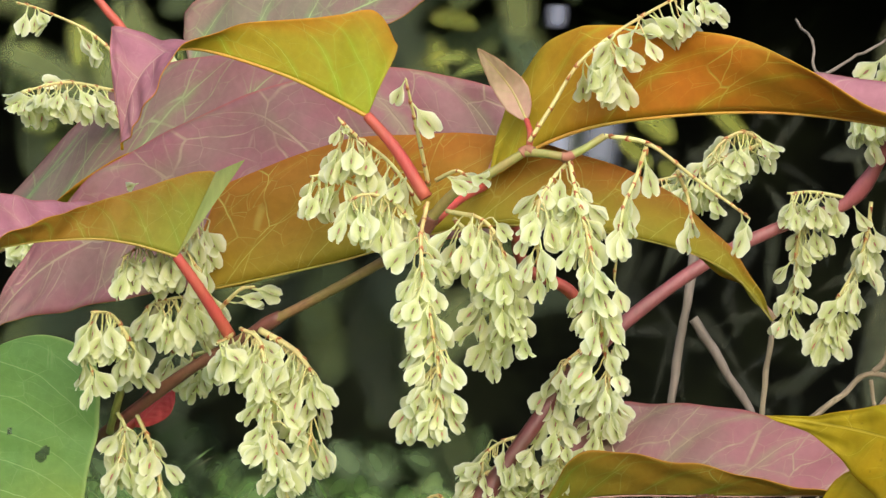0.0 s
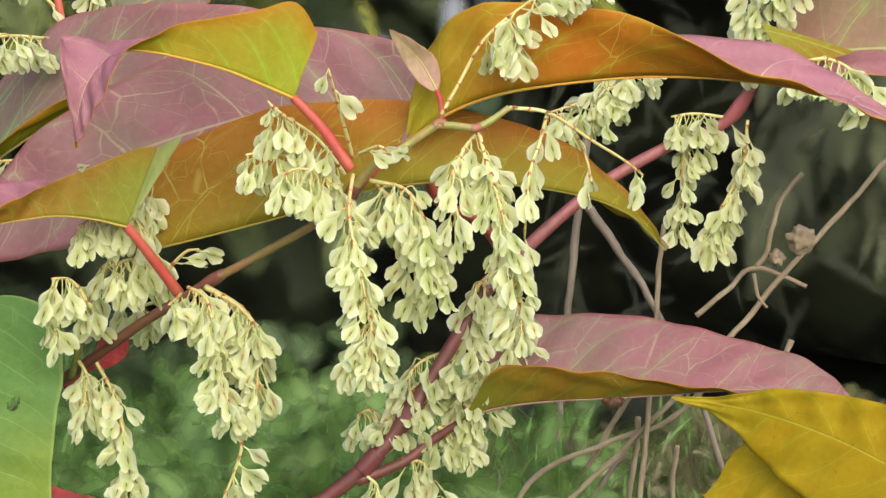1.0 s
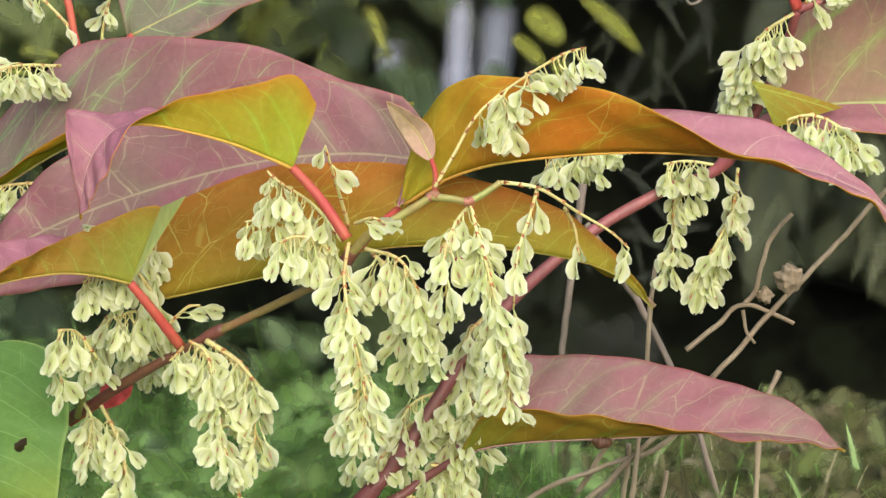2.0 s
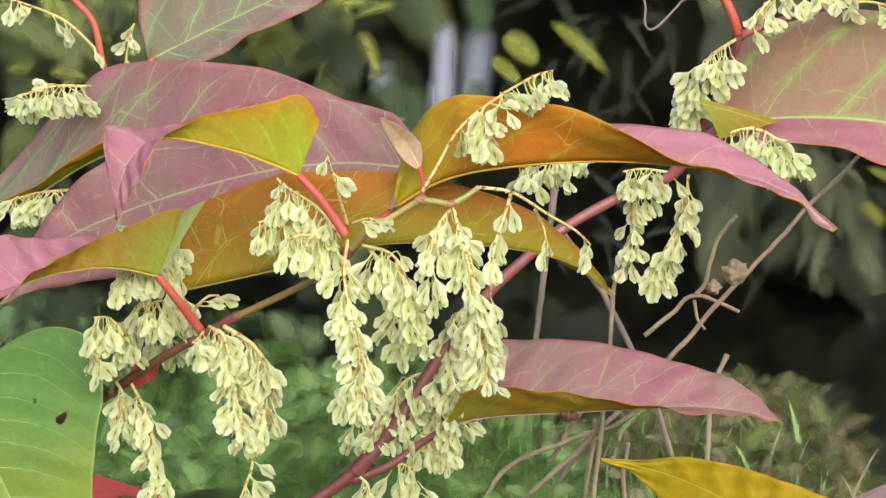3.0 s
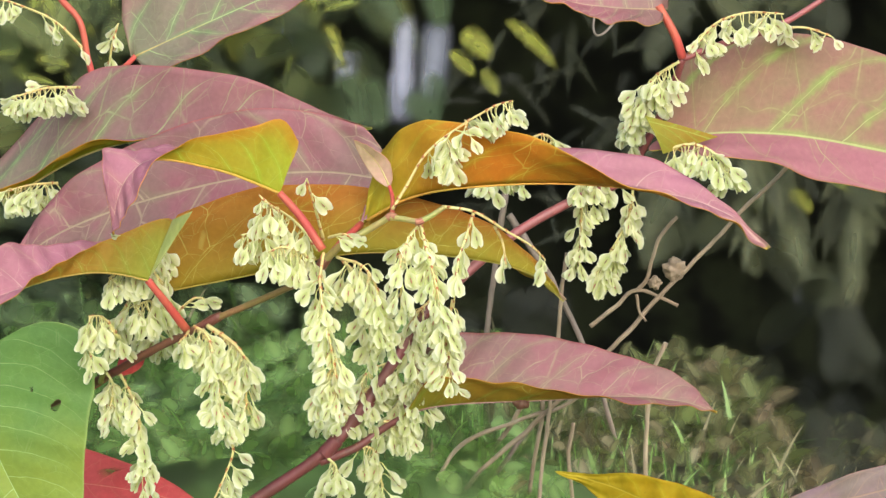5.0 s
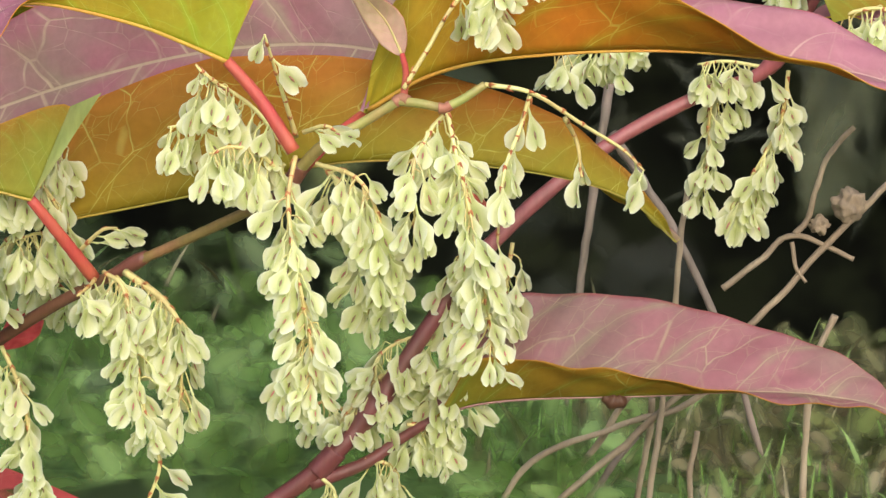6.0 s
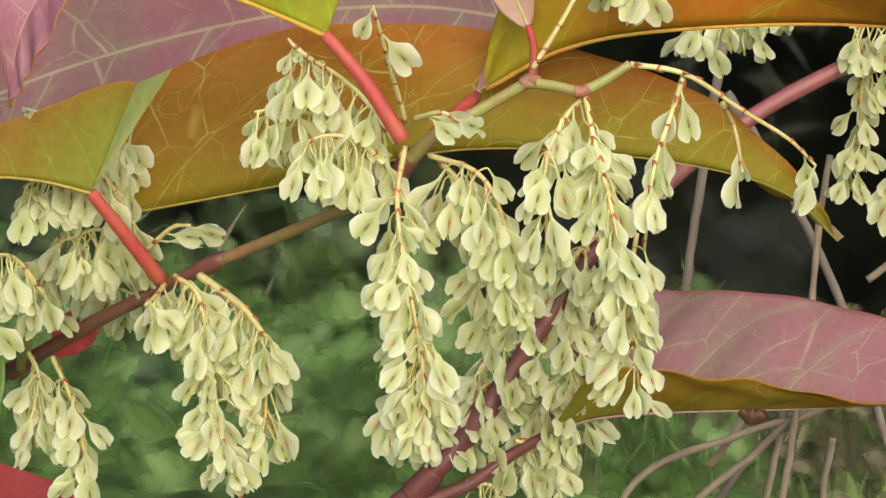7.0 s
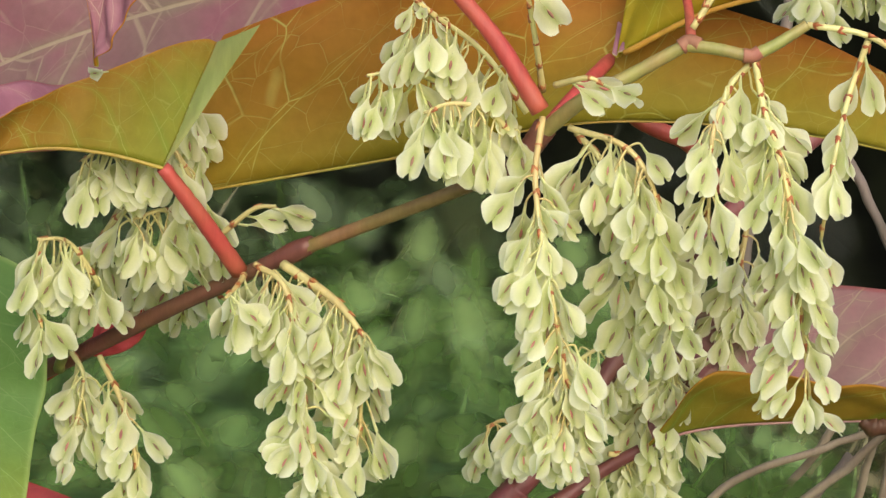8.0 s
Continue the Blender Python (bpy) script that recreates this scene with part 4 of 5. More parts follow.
stem("petiole", [(-0.0889, 0.0640, 0.4337), (-0.0774, 0.0640, 0.4420), (-0.0703, 0.0680, 0.4488)], 0.0014, 0.0012, PETIOLE, front)
leaf(front, [(-0.0786, 0.0600, 0.4393), (-0.0748, 0.0600, 0.4439), (-0.0714, 0.0600, 0.4478), (-0.0693, 0.0600, 0.4516)], (0.0045, (-0.6, 0.2, 0.5), (-0.6, 0.2, 0.5)), (0.0045, (0.6, -0.1, -0.5), (0.6, -0.1, -0.5)), RED, RED, "small pinkish-red leaf behind the stem", kind="oval", seed=17, rib_radius=0.0003, wave=0.0003)

leaf(front, [(-0.0155, -0.0170, 0.5214), (-0.0243, -0.0200, 0.5253), (-0.0356, -0.0250, 0.5298), (-0.0530, -0.0320, 0.5341), (-0.0618, -0.0360, 0.5340), (-0.0672, -0.0400, 0.5301), (-0.0708, -0.0420, 0.5240), (-0.0725, -0.0430, 0.5169), (-0.0731, -0.0430, 0.5080)],
     [(0, (0.0015, 0.0000, 0.0039)), (0.02, (0.0074, 0.0040, 0.0149)), (0.08, (0.0107, 0.0060, 0.0173)), (0.17, (0.0125, 0.0060, 0.0210)), (0.24, (0.0107, 0.0050, 0.0166)), (0.34, (0.0084, 0.0020, 0.0096)), (0.45, (0.0051, -0.0020, 0.0036)), (0.52, (0.0032, -0.0080, 0.0009)), (0.62, (0.0044, -0.0100, -0.0033)), (0.71, (0.0043, -0.0080, -0.0052)), (0.8, (0.0027, -0.0050, -0.0054)), (0.9, (0.0014, -0.0030, -0.0037)), (1, (0, 0, 0))],
     [(0, (0.0004, 0.0040, 0.0013)), (0.03, (0.0023, 0.0140, 0.0038)), (0.2, (0.0002, 0.0180, 0.0035)), (0.4, (-0.0013, 0.0140, 0.0028)), (0.52, (-0.0022, 0.0100, 0.0034)), (0.62, (-0.0035, 0.0060, 0.0073)), (0.71, (-0.0070, 0.0020, 0.0126)), (0.8, (-0.0057, -0.0010, 0.0146)), (0.9, (-0.0039, -0.0020, 0.0129)), (0.95, (-0.0020, -0.0010, 0.0080)), (1, (0, 0, 0))],
     ROSE, OLIVE, "twisted leaf, yellow-orange underneath and mauve above with a drooping tip", seed=1, rib=RIB_RED, rib_radius=0.00055, wave=0.0004, fine=2)
leaf(front, [(-0.0642, 0.0080, 0.4844), (-0.0737, 0.0060, 0.4867), (-0.0834, 0.0030, 0.4877), (-0.0931, -0.0010, 0.4868), (-0.1005, -0.0060, 0.4855), (-0.1080, -0.0110, 0.4833), (-0.1191, -0.0180, 0.4799), (-0.1282, -0.0240, 0.4748)],
     [(0, (0.0084, 0.0040, 0.0223)), (0.03, (0.0087, 0.0050, 0.0222)), (0.14, (0.0102, 0.0060, 0.0192)), (0.29, (0.0094, 0.0050, 0.0136)), (0.43, (0.0078, 0.0030, 0.0101)), (0.56, (0.0055, 0.0000, 0.0070)), (0.68, (0.0025, -0.0040, 0.0037)), (0.8, (0.0035, -0.0060, -0.0008)), (0.9, (0.0021, -0.0040, -0.0010)), (1, (0, 0, 0))],
     [(0, (0.0002, 0.0080, 0.0010)), (0.05, (0.0028, 0.0160, 0.0061)), (0.29, (0.0024, 0.0180, 0.0090)), (0.43, (0.0010, 0.0150, 0.0103)), (0.56, (-0.0008, 0.0120, 0.0110)), (0.68, (-0.0023, 0.0080, 0.0142)), (0.8, (-0.0017, 0.0060, 0.0172)), (0.9, (-0.0010, 0.0030, 0.0116)), (1, (0, 0, 0))],
     ROSE, OLIVE_BROWN, "folded leaf, olive and orange underneath and mauve above", seed=2, rib=RIB_OLIVE, rib_radius=0.00040, wave=0.0004, hem=0.0085, hem_way=(0.87, -0.15, 0.42), fine=2)
leaf(front, [(0.0160, 0.0053, 0.5094), (0.0312, -0.0024, 0.5189), (0.0511, -0.0110, 0.5244), (0.0866, -0.0173, 0.5276), (0.1222, -0.0138, 0.5246), (0.1461, -0.0131, 0.5176), (0.1621, -0.0120, 0.5049)],
     (0.026, (0, 1, 0.5), (0, 0.5, 1)), (0.027, (0.0, 0.3, 1), (0.1, -1.0, -0.62)), ROSE, ORANGE, "long folded leaf, orange underneath and mauve above, drawn-out curling tip", seed=3, rib=RIB_RED, rib_radius=0.00055, twist=1.05)
leaf(front, [(-0.0602, 0.0330, 0.4762), (-0.0243, 0.0240, 0.4856), (0.0108, 0.0100, 0.4960), (0.0472, 0.0080, 0.4962), (0.0756, 0.0180, 0.4896), (0.0905, 0.0330, 0.4765)],
     (0.012, (0, 1, 0.2), (0, 1, 0.2)), (0.032, (-0.12, 0.2, 1), (0.1, 0.2, 1)), MAUVE, BROWN_ORANGE, "broad leaf, orange-brown underneath with a yellow margin", seed=4, rib_radius=0.0003, rib=RIB_OLIVE)
leaf(front, [(0.0241, -0.0050, 0.5232), (0.0193, -0.0027, 0.5316), (0.0109, -0.0093, 0.5404)], (0.0042, (0.8, -0.3, 0.4), (0.8, -0.3, 0.4)), (0.0042, (-0.8, -0.2, -0.5), (-0.8, -0.2, -0.5)), YOUNG, YOUNG, "small young pinkish-green leaf", kind="oval", seed=5, rib_radius=0.00035, wave=0.0002)

raceme(front, [(-0.0013, -0.0120, 0.5000), (-0.0088, -0.0120, 0.5095), (-0.0165, -0.0140, 0.5152), (-0.0224, -0.0160, 0.5174)], 16, 1, spread=0.3, lean=(-0.15, 0, 0))
raceme(front, [(-0.0022, -0.0100, 0.4968), (-0.0124, -0.0120, 0.5026), (-0.0222, -0.0140, 0.5063), (-0.0290, -0.0160, 0.5055)], 15, 2, spread=0.35, lean=(-0.1, 0, 0))
raceme(front, [(-0.0025, -0.0120, 0.4950), (-0.0083, -0.0160, 0.5005), (-0.0145, -0.0180, 0.5017), (-0.0191, -0.0180, 0.4998)], 12, 3, spread=0.35)
raceme(front, [(0.0009, -0.0180, 0.5047), (-0.0022, -0.0300, 0.5179), (-0.0052, -0.0380, 0.5295)], 2, 4, spread=1.0)
raceme(front, [(0.0028, -0.0200, 0.5060), (0.0078, -0.0260, 0.5082), (0.0108, -0.0255, 0.5070)], 3, 5, spread=0.8, lean=(0.8, 0, 0.6))
raceme(front, [(0.0010, -0.0200, 0.5004), (0.0001, -0.0260, 0.4899), (0.0029, -0.0300, 0.4755), (0.0063, -0.0320, 0.4600), (0.0077, -0.0320, 0.4501)], 34, 6, spread=0.62, first=0.16)
raceme(front, [(0.0057, -0.0180, 0.4986), (0.0157, -0.0240, 0.4961), (0.0211, -0.0260, 0.4869), (0.0244, -0.0260, 0.4690)], 26, 7, spread=0.55, first=0.15)
raceme(front, [(0.0074, -0.0120, 0.4970), (0.0125, -0.0160, 0.4915), (0.0174, -0.0160, 0.4776), (0.0193, -0.0160, 0.4655)], 22, 27, spread=0.55)
raceme(front, [(0.0357, -0.0250, 0.5124), (0.0377, -0.0260, 0.5046), (0.0416, -0.0340, 0.4919), (0.0451, -0.0300, 0.4755), (0.0483, -0.0280, 0.4574)], 34, 8, spread=0.55, first=0.17)
raceme(front, [(0.0357, -0.0240, 0.5123), (0.0318, -0.0240, 0.5074), (0.0287, -0.0320, 0.4995), (0.0297, -0.0260, 0.4829)], 16, 9, spread=0.5)
raceme(front, [(0.0545, -0.0250, 0.5169), (0.0522, -0.0250, 0.5085), (0.0493, -0.0336, 0.4996), (0.0483, -0.0300, 0.4834)], 9, 10, spread=0.35)
raceme(front, [(0.0441, -0.0250, 0.5189), (0.0549, -0.0260, 0.5174), (0.0668, -0.0200, 0.5099), (0.0758, -0.0160, 0.5044), (0.0809, -0.0236, 0.5004)], 2, 11, spread=0.35, first=0.8, tip_small=0.0)
raceme(front, [(0.0625, -0.0200, 0.5114), (0.0655, -0.0150, 0.5053), (0.0668, -0.0240, 0.4985)], 2, 12, spread=0.2, first=0.6, tip_small=0.0)
raceme(front, [(0.0254, -0.0200, 0.5168), (0.0304, -0.0200, 0.5257), (0.0369, -0.0200, 0.5372), (0.0471, -0.0200, 0.5462), (0.0608, -0.0200, 0.5549), (0.0677, -0.0200, 0.5572)], 18, 13, spread=0.8, lean=(0.55, 0, 0.2), first=0.42)
raceme(front, [(0.0436, -0.0200, 0.5431), (0.0461, -0.0220, 0.5377), (0.0447, -0.0220, 0.5318)], 7, 14, spread=0.4)
raceme(front, [(-0.0535, 0.0300, 0.4660), (-0.0632, 0.0200, 0.4861), (-0.0723, 0.0180, 0.4881), (-0.0792, 0.0160, 0.4835)], 26, 16, spread=0.4)
raceme(front, [(-0.0591, 0.0240, 0.4711), (-0.0643, 0.0240, 0.4741), (-0.0702, 0.0220, 0.4724)], 12, 28, spread=0.4)
raceme(front, [(-0.0591, 0.0260, 0.4862), (-0.0621, 0.0280, 0.4931), (-0.0599, 0.0280, 0.4962)], 10, 17, spread=0.4)
raceme(front, [(-0.0536, 0.0180, 0.4713), (-0.0481, 0.0140, 0.4767), (-0.0440, 0.0120, 0.4778)], 4, 18, spread=0.2, lean=(1.6, 0, 0.7), tip_small=0.0)
raceme(front, [(-0.0473, 0.0140, 0.4668), (-0.0414, 0.0080, 0.4633), (-0.0380, 0.0040, 0.4483), (-0.0344, 0.0000, 0.4316)], 42, 19, spread=0.6)
raceme(front, [(-0.0423, 0.0160, 0.4666), (-0.0327, 0.0080, 0.4620), (-0.0271, 0.0040, 0.4564)], 15, 20, r=0.0010, spread=0.35)
raceme(front, [(-0.0491, 0.0120, 0.4651), (-0.0499, 0.0080, 0.4641), (-0.0519, 0.0020, 0.4625)], 7, 29, spread=0.4, size=1.15)
raceme(front, [(-0.0645, 0.0440, 0.4619), (-0.0683, 0.0480, 0.4599), (-0.0695, 0.0480, 0.4561)], 6, 30, spread=0.5)
raceme(front, [(0.0058, -0.0280, 0.4594), (0.0030, -0.0280, 0.4564), (0.0010, -0.0280, 0.4495)], 10, 55, spread=0.5)
raceme(front, [(-0.0180, -0.0160, 0.5162), (-0.0211, -0.0180, 0.5187), (-0.0227, -0.0180, 0.5205)], 4, 56, spread=1.2, size=0.5)
raceme(front, [(-0.0544, 0.0420, 0.4616), (-0.0630, 0.0460, 0.4590), (-0.0602, 0.0480, 0.4561), (-0.0526, 0.0440, 0.4541)], 8, 21, spread=0.5)
raceme(front, [(-0.0756, 0.0230, 0.4599), (-0.0811, 0.0180, 0.4683), (-0.0867, 0.0160, 0.4690)], 11, 22, spread=0.35)
raceme(front, [(-0.0821, 0.0460, 0.4427), (-0.0792, 0.0420, 0.4381), (-0.0806, 0.0400, 0.4289)], 11, 23, spread=0.45)
raceme(front, [(-0.0766, 0.0440, 0.4424), (-0.0707, 0.0380, 0.4324), (-0.0669, 0.0360, 0.4160), (-0.0669, 0.0340, 0.4058)], 20, 24, spread=0.5)
raceme(front, [(-0.0345, 0.0020, 0.4313), (-0.0313, 0.0020, 0.4231), (-0.0338, 0.0020, 0.4138), (-0.0389, 0.0020, 0.4016)], 8, 25, spread=0.7, first=0.3, lean=(0.5, 0, 0))
raceme(front, [(-0.0370, 0.0120, 0.4639), (-0.0281, 0.0080, 0.4539), (-0.0269, 0.0060, 0.4377)], 16, 57, spread=0.5)
raceme(front, [(-0.0654, 0.0260, 0.4780), (-0.0752, 0.0320, 0.4689), (-0.0789, 0.0360, 0.4558)], 11, 58, spread=0.6)
raceme(front, [(-0.0852, 0.0180, 0.4688), (-0.0874, 0.0180, 0.4606), (-0.0854, 0.0180, 0.4524)], 8, 26, spread=0.4)

speck = tagged(new("fallen_fruit", FRUITS[3]), "small white winged fruit fallen on a folded leaf", "fruit")
speck.matrix_basis = Matrix.Translation((-0.0738, -0.0020, 0.5022)) @ Euler((1.2, 1.0, 0.4)).to_matrix().to_4x4() @ Matrix.Diagonal((0.55, 0.55, 0.6, 1))

# ---- the knotweed behind it ----
rear = thing("knotweed_plant", (-0.0236, 0.0808, 0.3882), "knotweed stem with mauve leaves and pale hanging fruits", "plant", "knotweed plants")
stem("stem", [rooted((-0.0716, 0.0837, 0.3459)), (-0.0716, 0.0837, 0.3459), (-0.0518, 0.0822, 0.3671), (-0.0345, 0.0822, 0.3803), (-0.0216, 0.0822, 0.3897), (-0.0042, 0.0815, 0.4023), (0.0044, 0.0808, 0.4104), (0.0130, 0.0823, 0.4206), (0.0259, 0.0853, 0.4407), (0.0398, 0.0893, 0.4629)], 0.0027, 0.0021, STEM_MAROON, rear, "dark maroon jointed stem", nodes=(0.8,))
stem("stem", [(0.0388, 0.0890, 0.4612), (0.0560, 0.0939, 0.4785), (0.0755, 0.1001, 0.4940), (0.0973, 0.1070, 0.5059), (0.1146, 0.1073, 0.5137), (0.1260, 0.0998, 0.5341), (0.1333, 0.0975, 0.5515), (0.1359, 0.0840, 0.5650)], 0.0021, 0.0015, STEM_RED, rear, "pinkish-red jointed stem", nodes=(0.6,))
stem("stem", [(-0.0010, 0.0811, 0.4029), (0.0130, 0.0823, 0.4086), (0.0218, 0.0838, 0.4150), (0.0300, 0.0830, 0.4205)], 0.0019, 0.0012, STEM_MAROON, rear, "brownish-red leaf stalk")
stem("joint", [(0.0007, 0.0811, 0.4060), (0.0029, 0.0808, 0.4086), (0.0058, 0.0807, 0.4121)], 0.0031, 0.0029, STEM_MAROON, rear, "swollen maroon joint")
stem("petiole", [(0.0431, 0.0902, 0.4736), (0.0362, 0.0808, 0.4830), (0.0240, 0.0800, 0.4889), (0.0207, 0.0741, 0.5024), (0.0243, 0.0600, 0.5176)], 0.0018, 0.0015, PETIOLE, rear)
stem("petiole", [(0.1358, 0.0832, 0.5655), (0.1319, 0.0800, 0.5750), (0.1256, 0.0800, 0.5856)], 0.0018, 0.0015, PETIOLE, rear)
stem("stem", [(0.1358, 0.0832, 0.5651), (0.1517, 0.0880, 0.5707), (0.1714, 0.0960, 0.5766), (0.1885, 0.0975, 0.5868), (0.2057, 0.0990, 0.6016)], 0.0015, 0.001, STEM_RED, rear)
leaf(rear, [(0.0300, 0.0830, 0.4205), (0.0400, 0.0828, 0.4250), (0.0540, 0.0832, 0.4272), (0.0710, 0.0850, 0.4281), (0.0904, 0.0870, 0.4290), (0.1099, 0.0890, 0.4302), (0.1293, 0.0900, 0.4300), (0.1445, 0.0910, 0.4279), (0.1552, 0.0920, 0.4242)],
     [(0, (0.0017, 0.0040, 0.0059)), (0.03, (0.0043, 0.0100, 0.0191)), (0.15, (0.0044, 0.0140, 0.0257)), (0.31, (0.0035, 0.0140, 0.0255)), (0.47, (0.0047, 0.0130, 0.0229)), (0.63, (0.0047, 0.0100, 0.0159)), (0.79, (0.0036, 0.0060, 0.0091)), (0.92, (0.0012, 0.0020, 0.0036)), (1, (0, 0, 0))],
     [(0, (0.0011, -0.0010, 0.0010)), (0.04, (0.0020, -0.0050, 0.0068)), (0.1, (0.0008, -0.0085, 0.0116)), (0.2, (0, -0.0100, 0.0124)), (0.31, (0.0009, -0.0095, 0.0108)), (0.42, (0.0008, -0.0080, 0.0080)), (0.53, (0.0007, -0.0080, 0.0035)), (0.65, (0.0002, -0.0080, 0.0002)), (0.8, (-0.0004, -0.0060, -0.0010)), (0.92, (-0.0002, -0.0030, -0.0006)), (1, (0, 0, 0))],
     MAUVE, OLIVE_BROWN, "mauve leaf folded along its midrib, olive-brown underneath", seed=6, wave=0.0006, rib_radius=0.0004, rib=RIB_PINK, fine=2)
part("dried_bud", tube(spline([(0.0744, 0.0862, 0.4284), (0.0757, 0.0860, 0.4276), (0.0776, 0.0860, 0.4270), (0.0795, 0.0862, 0.4274), (0.0805, 0.0864, 0.4282)], 5), lambda q: 0.0003 + 0.0019 * math.sin(math.pi * min(1.0, q)) ** 0.6 * (1 + 0.15 * math.sin(q * 19)), 10), BUD, rear, "dark brown dried bud under the leaf")
large_leaf = leaf(rear, [(0.1324, 0.0960, 0.5317), (0.1526, 0.0960, 0.5349), (0.1805, 0.0960, 0.5348), (0.2107, 0.0975, 0.5305), (0.2541, 0.0990, 0.5218), (0.3172, 0.1005, 0.5047), (0.3786, 0.1020, 0.4804)],
     (0.041, (0.08, 0.25, 1), (0, 0.25, 1)), (0.024, (-0.6, -0.6, -0.1), (0, -0.6, -0.9)), MAUVE_OLIVE, ORANGE, "large mauve-green leaf with pale veins", seed=7, kind="broad", rib_radius=0.00045)
lobe(large_leaf, (0.1216, 0.0780, 0.5430), (0.1514, 0.0890, 0.5343), (0.1293, 0.0780, 0.5283), OLIVE_BROWN, "orange and green turned-over base lobe")
leaf(rear, [(0.1267, 0.0800, 0.5840), (0.1066, 0.0800, 0.5843), (0.0865, 0.0800, 0.5877), (0.0574, 0.0800, 0.6027)],
     (0.012, (0.1, -0.6, -0.3), (0, -0.6, -0.3)), (0.03, (0.2, 0.3, 1), (0.2, 0.3, 1)), MAUVE, ORANGE, "mauve leaf on a scarlet stalk", seed=16)
raceme(rear, [(0.1082, 0.1087, 0.5105), (0.1006, 0.1088, 0.5039), (0.1001, 0.1094, 0.4907), (0.0992, 0.1092, 0.4809)], 14, 31, spread=0.6, bush=0.0018)
raceme(rear, [(0.1201, 0.1073, 0.5132), (0.1187, 0.1080, 0.4996), (0.1116, 0.1087, 0.4843), (0.1079, 0.1087, 0.4777)], 22, 32, spread=0.4, bush=0.0018)
raceme(rear, [(0.1146, 0.1073, 0.5137), (0.1038, 0.1073, 0.5151), (0.0962, 0.1051, 0.5142)], 12, 33, spread=0.8)
raceme(rear, [(0.1348, 0.0840, 0.5638), (0.1252, 0.0880, 0.5564), (0.1203, 0.0960, 0.5441), (0.1162, 0.0975, 0.5354)], 34, 34, spread=0.8)
raceme(rear, [(0.1291, 0.0800, 0.5294), (0.1406, 0.0787, 0.5323), (0.1502, 0.0787, 0.5284), (0.1572, 0.0787, 0.5210)], 22, 35, spread=0.9)
raceme(rear, [(0.1375, 0.0832, 0.5659), (0.1470, 0.0832, 0.5780), (0.1596, 0.0832, 0.5833), (0.1744, 0.0832, 0.5833)], 16, 36, spread=1.0)
raceme(rear, [(0.1714, 0.0960, 0.5766), (0.1843, 0.0960, 0.5772), (0.1949, 0.0960, 0.5740)], 6, 37, spread=1.0)
raceme(rear, [(0.0909, 0.1115, 0.5266), (0.0832, 0.1093, 0.5312), (0.0756, 0.1071, 0.5259), (0.0724, 0.1062, 0.5151)], 18, 15, spread=0.8)
raceme(rear, [(0.0877, 0.1106, 0.5278), (0.0789, 0.1081, 0.5236), (0.0680, 0.1049, 0.5186), (0.0583, 0.1021, 0.5155)], 16, 45, spread=0.8)
raceme(rear, [(0.0334, 0.0882, 0.4413), (0.0238, 0.0864, 0.4416), (0.0152, 0.0846, 0.4354), (0.0162, 0.0851, 0.4223)], 22, 38, spread=0.6)
raceme(rear, [(0.0410, 0.0881, 0.4674), (0.0345, 0.0863, 0.4590), (0.0366, 0.0869, 0.4415)], 20, 39, spread=0.6)
raceme(rear, [(0.0495, 0.0905, 0.4671), (0.0474, 0.0899, 0.4498), (0.0452, 0.0893, 0.4368)], 18, 40, spread=0.6)
raceme(rear, [(0.0087, 0.0870, 0.4195), (0.0033, 0.0880, 0.4240), (-0.0010, 0.0880, 0.4225)], 10, 41, spread=0.5)
raceme(rear, [(0.0130, 0.0816, 0.4098), (0.0204, 0.0837, 0.4072), (0.0236, 0.0846, 0.3940), (0.0236, 0.0846, 0.3852)], 20, 42, spread=0.55)
raceme(rear, [(0.0350, 0.0858, 0.4426), (0.0367, 0.0857, 0.4330), (0.0348, 0.0852, 0.4212)], 16, 48, spread=0.6)
raceme(rear, [(0.0237, 0.0832, 0.4193), (0.0312, 0.0853, 0.4179), (0.0355, 0.0866, 0.4133)], 11, 43, spread=0.5)
raceme(rear, [(0.0023, 0.0793, 0.4048), (0.0055, 0.0794, 0.4015), (0.0045, 0.0793, 0.3972)], 11, 44, spread=0.5)

raceme(rear, [(0.0259, 0.0871, 0.4394), (0.0141, 0.0845, 0.4289), (0.0065, 0.0826, 0.4195)], 20, 46, spread=0.6)
raceme(rear, [(0.0334, 0.0892, 0.4401), (0.0306, 0.0890, 0.4281), (0.0268, 0.0885, 0.4151)], 18, 47, spread=0.6)

# ---- the knotweed with the large mauve leaves ----
left_plant = thing("knotweed_plant", (-0.1047, 0.2260, 0.5341), "knotweed with large mauve leaves and green veins", "plant", "knotweed plants")
stem("stem", [rooted((-0.2249, 0.2660, 0.3992)), (-0.2249, 0.2660, 0.3992), (-0.1904, 0.2560, 0.4642), (-0.1526, 0.2460, 0.4943), (-0.1208, 0.2410, 0.5087), (-0.1071, 0.2360, 0.5203), (-0.1057, 0.2360, 0.5356), (-0.1079, 0.2360, 0.5463), (-0.1112, 0.2360, 0.5605), (-0.1182, 0.2360, 0.5687), (-0.1264, 0.2360, 0.5782), (-0.1379, 0.2360, 0.5946)], 0.0016, 0.0013, PETIOLE, left_plant, "bright red stem")
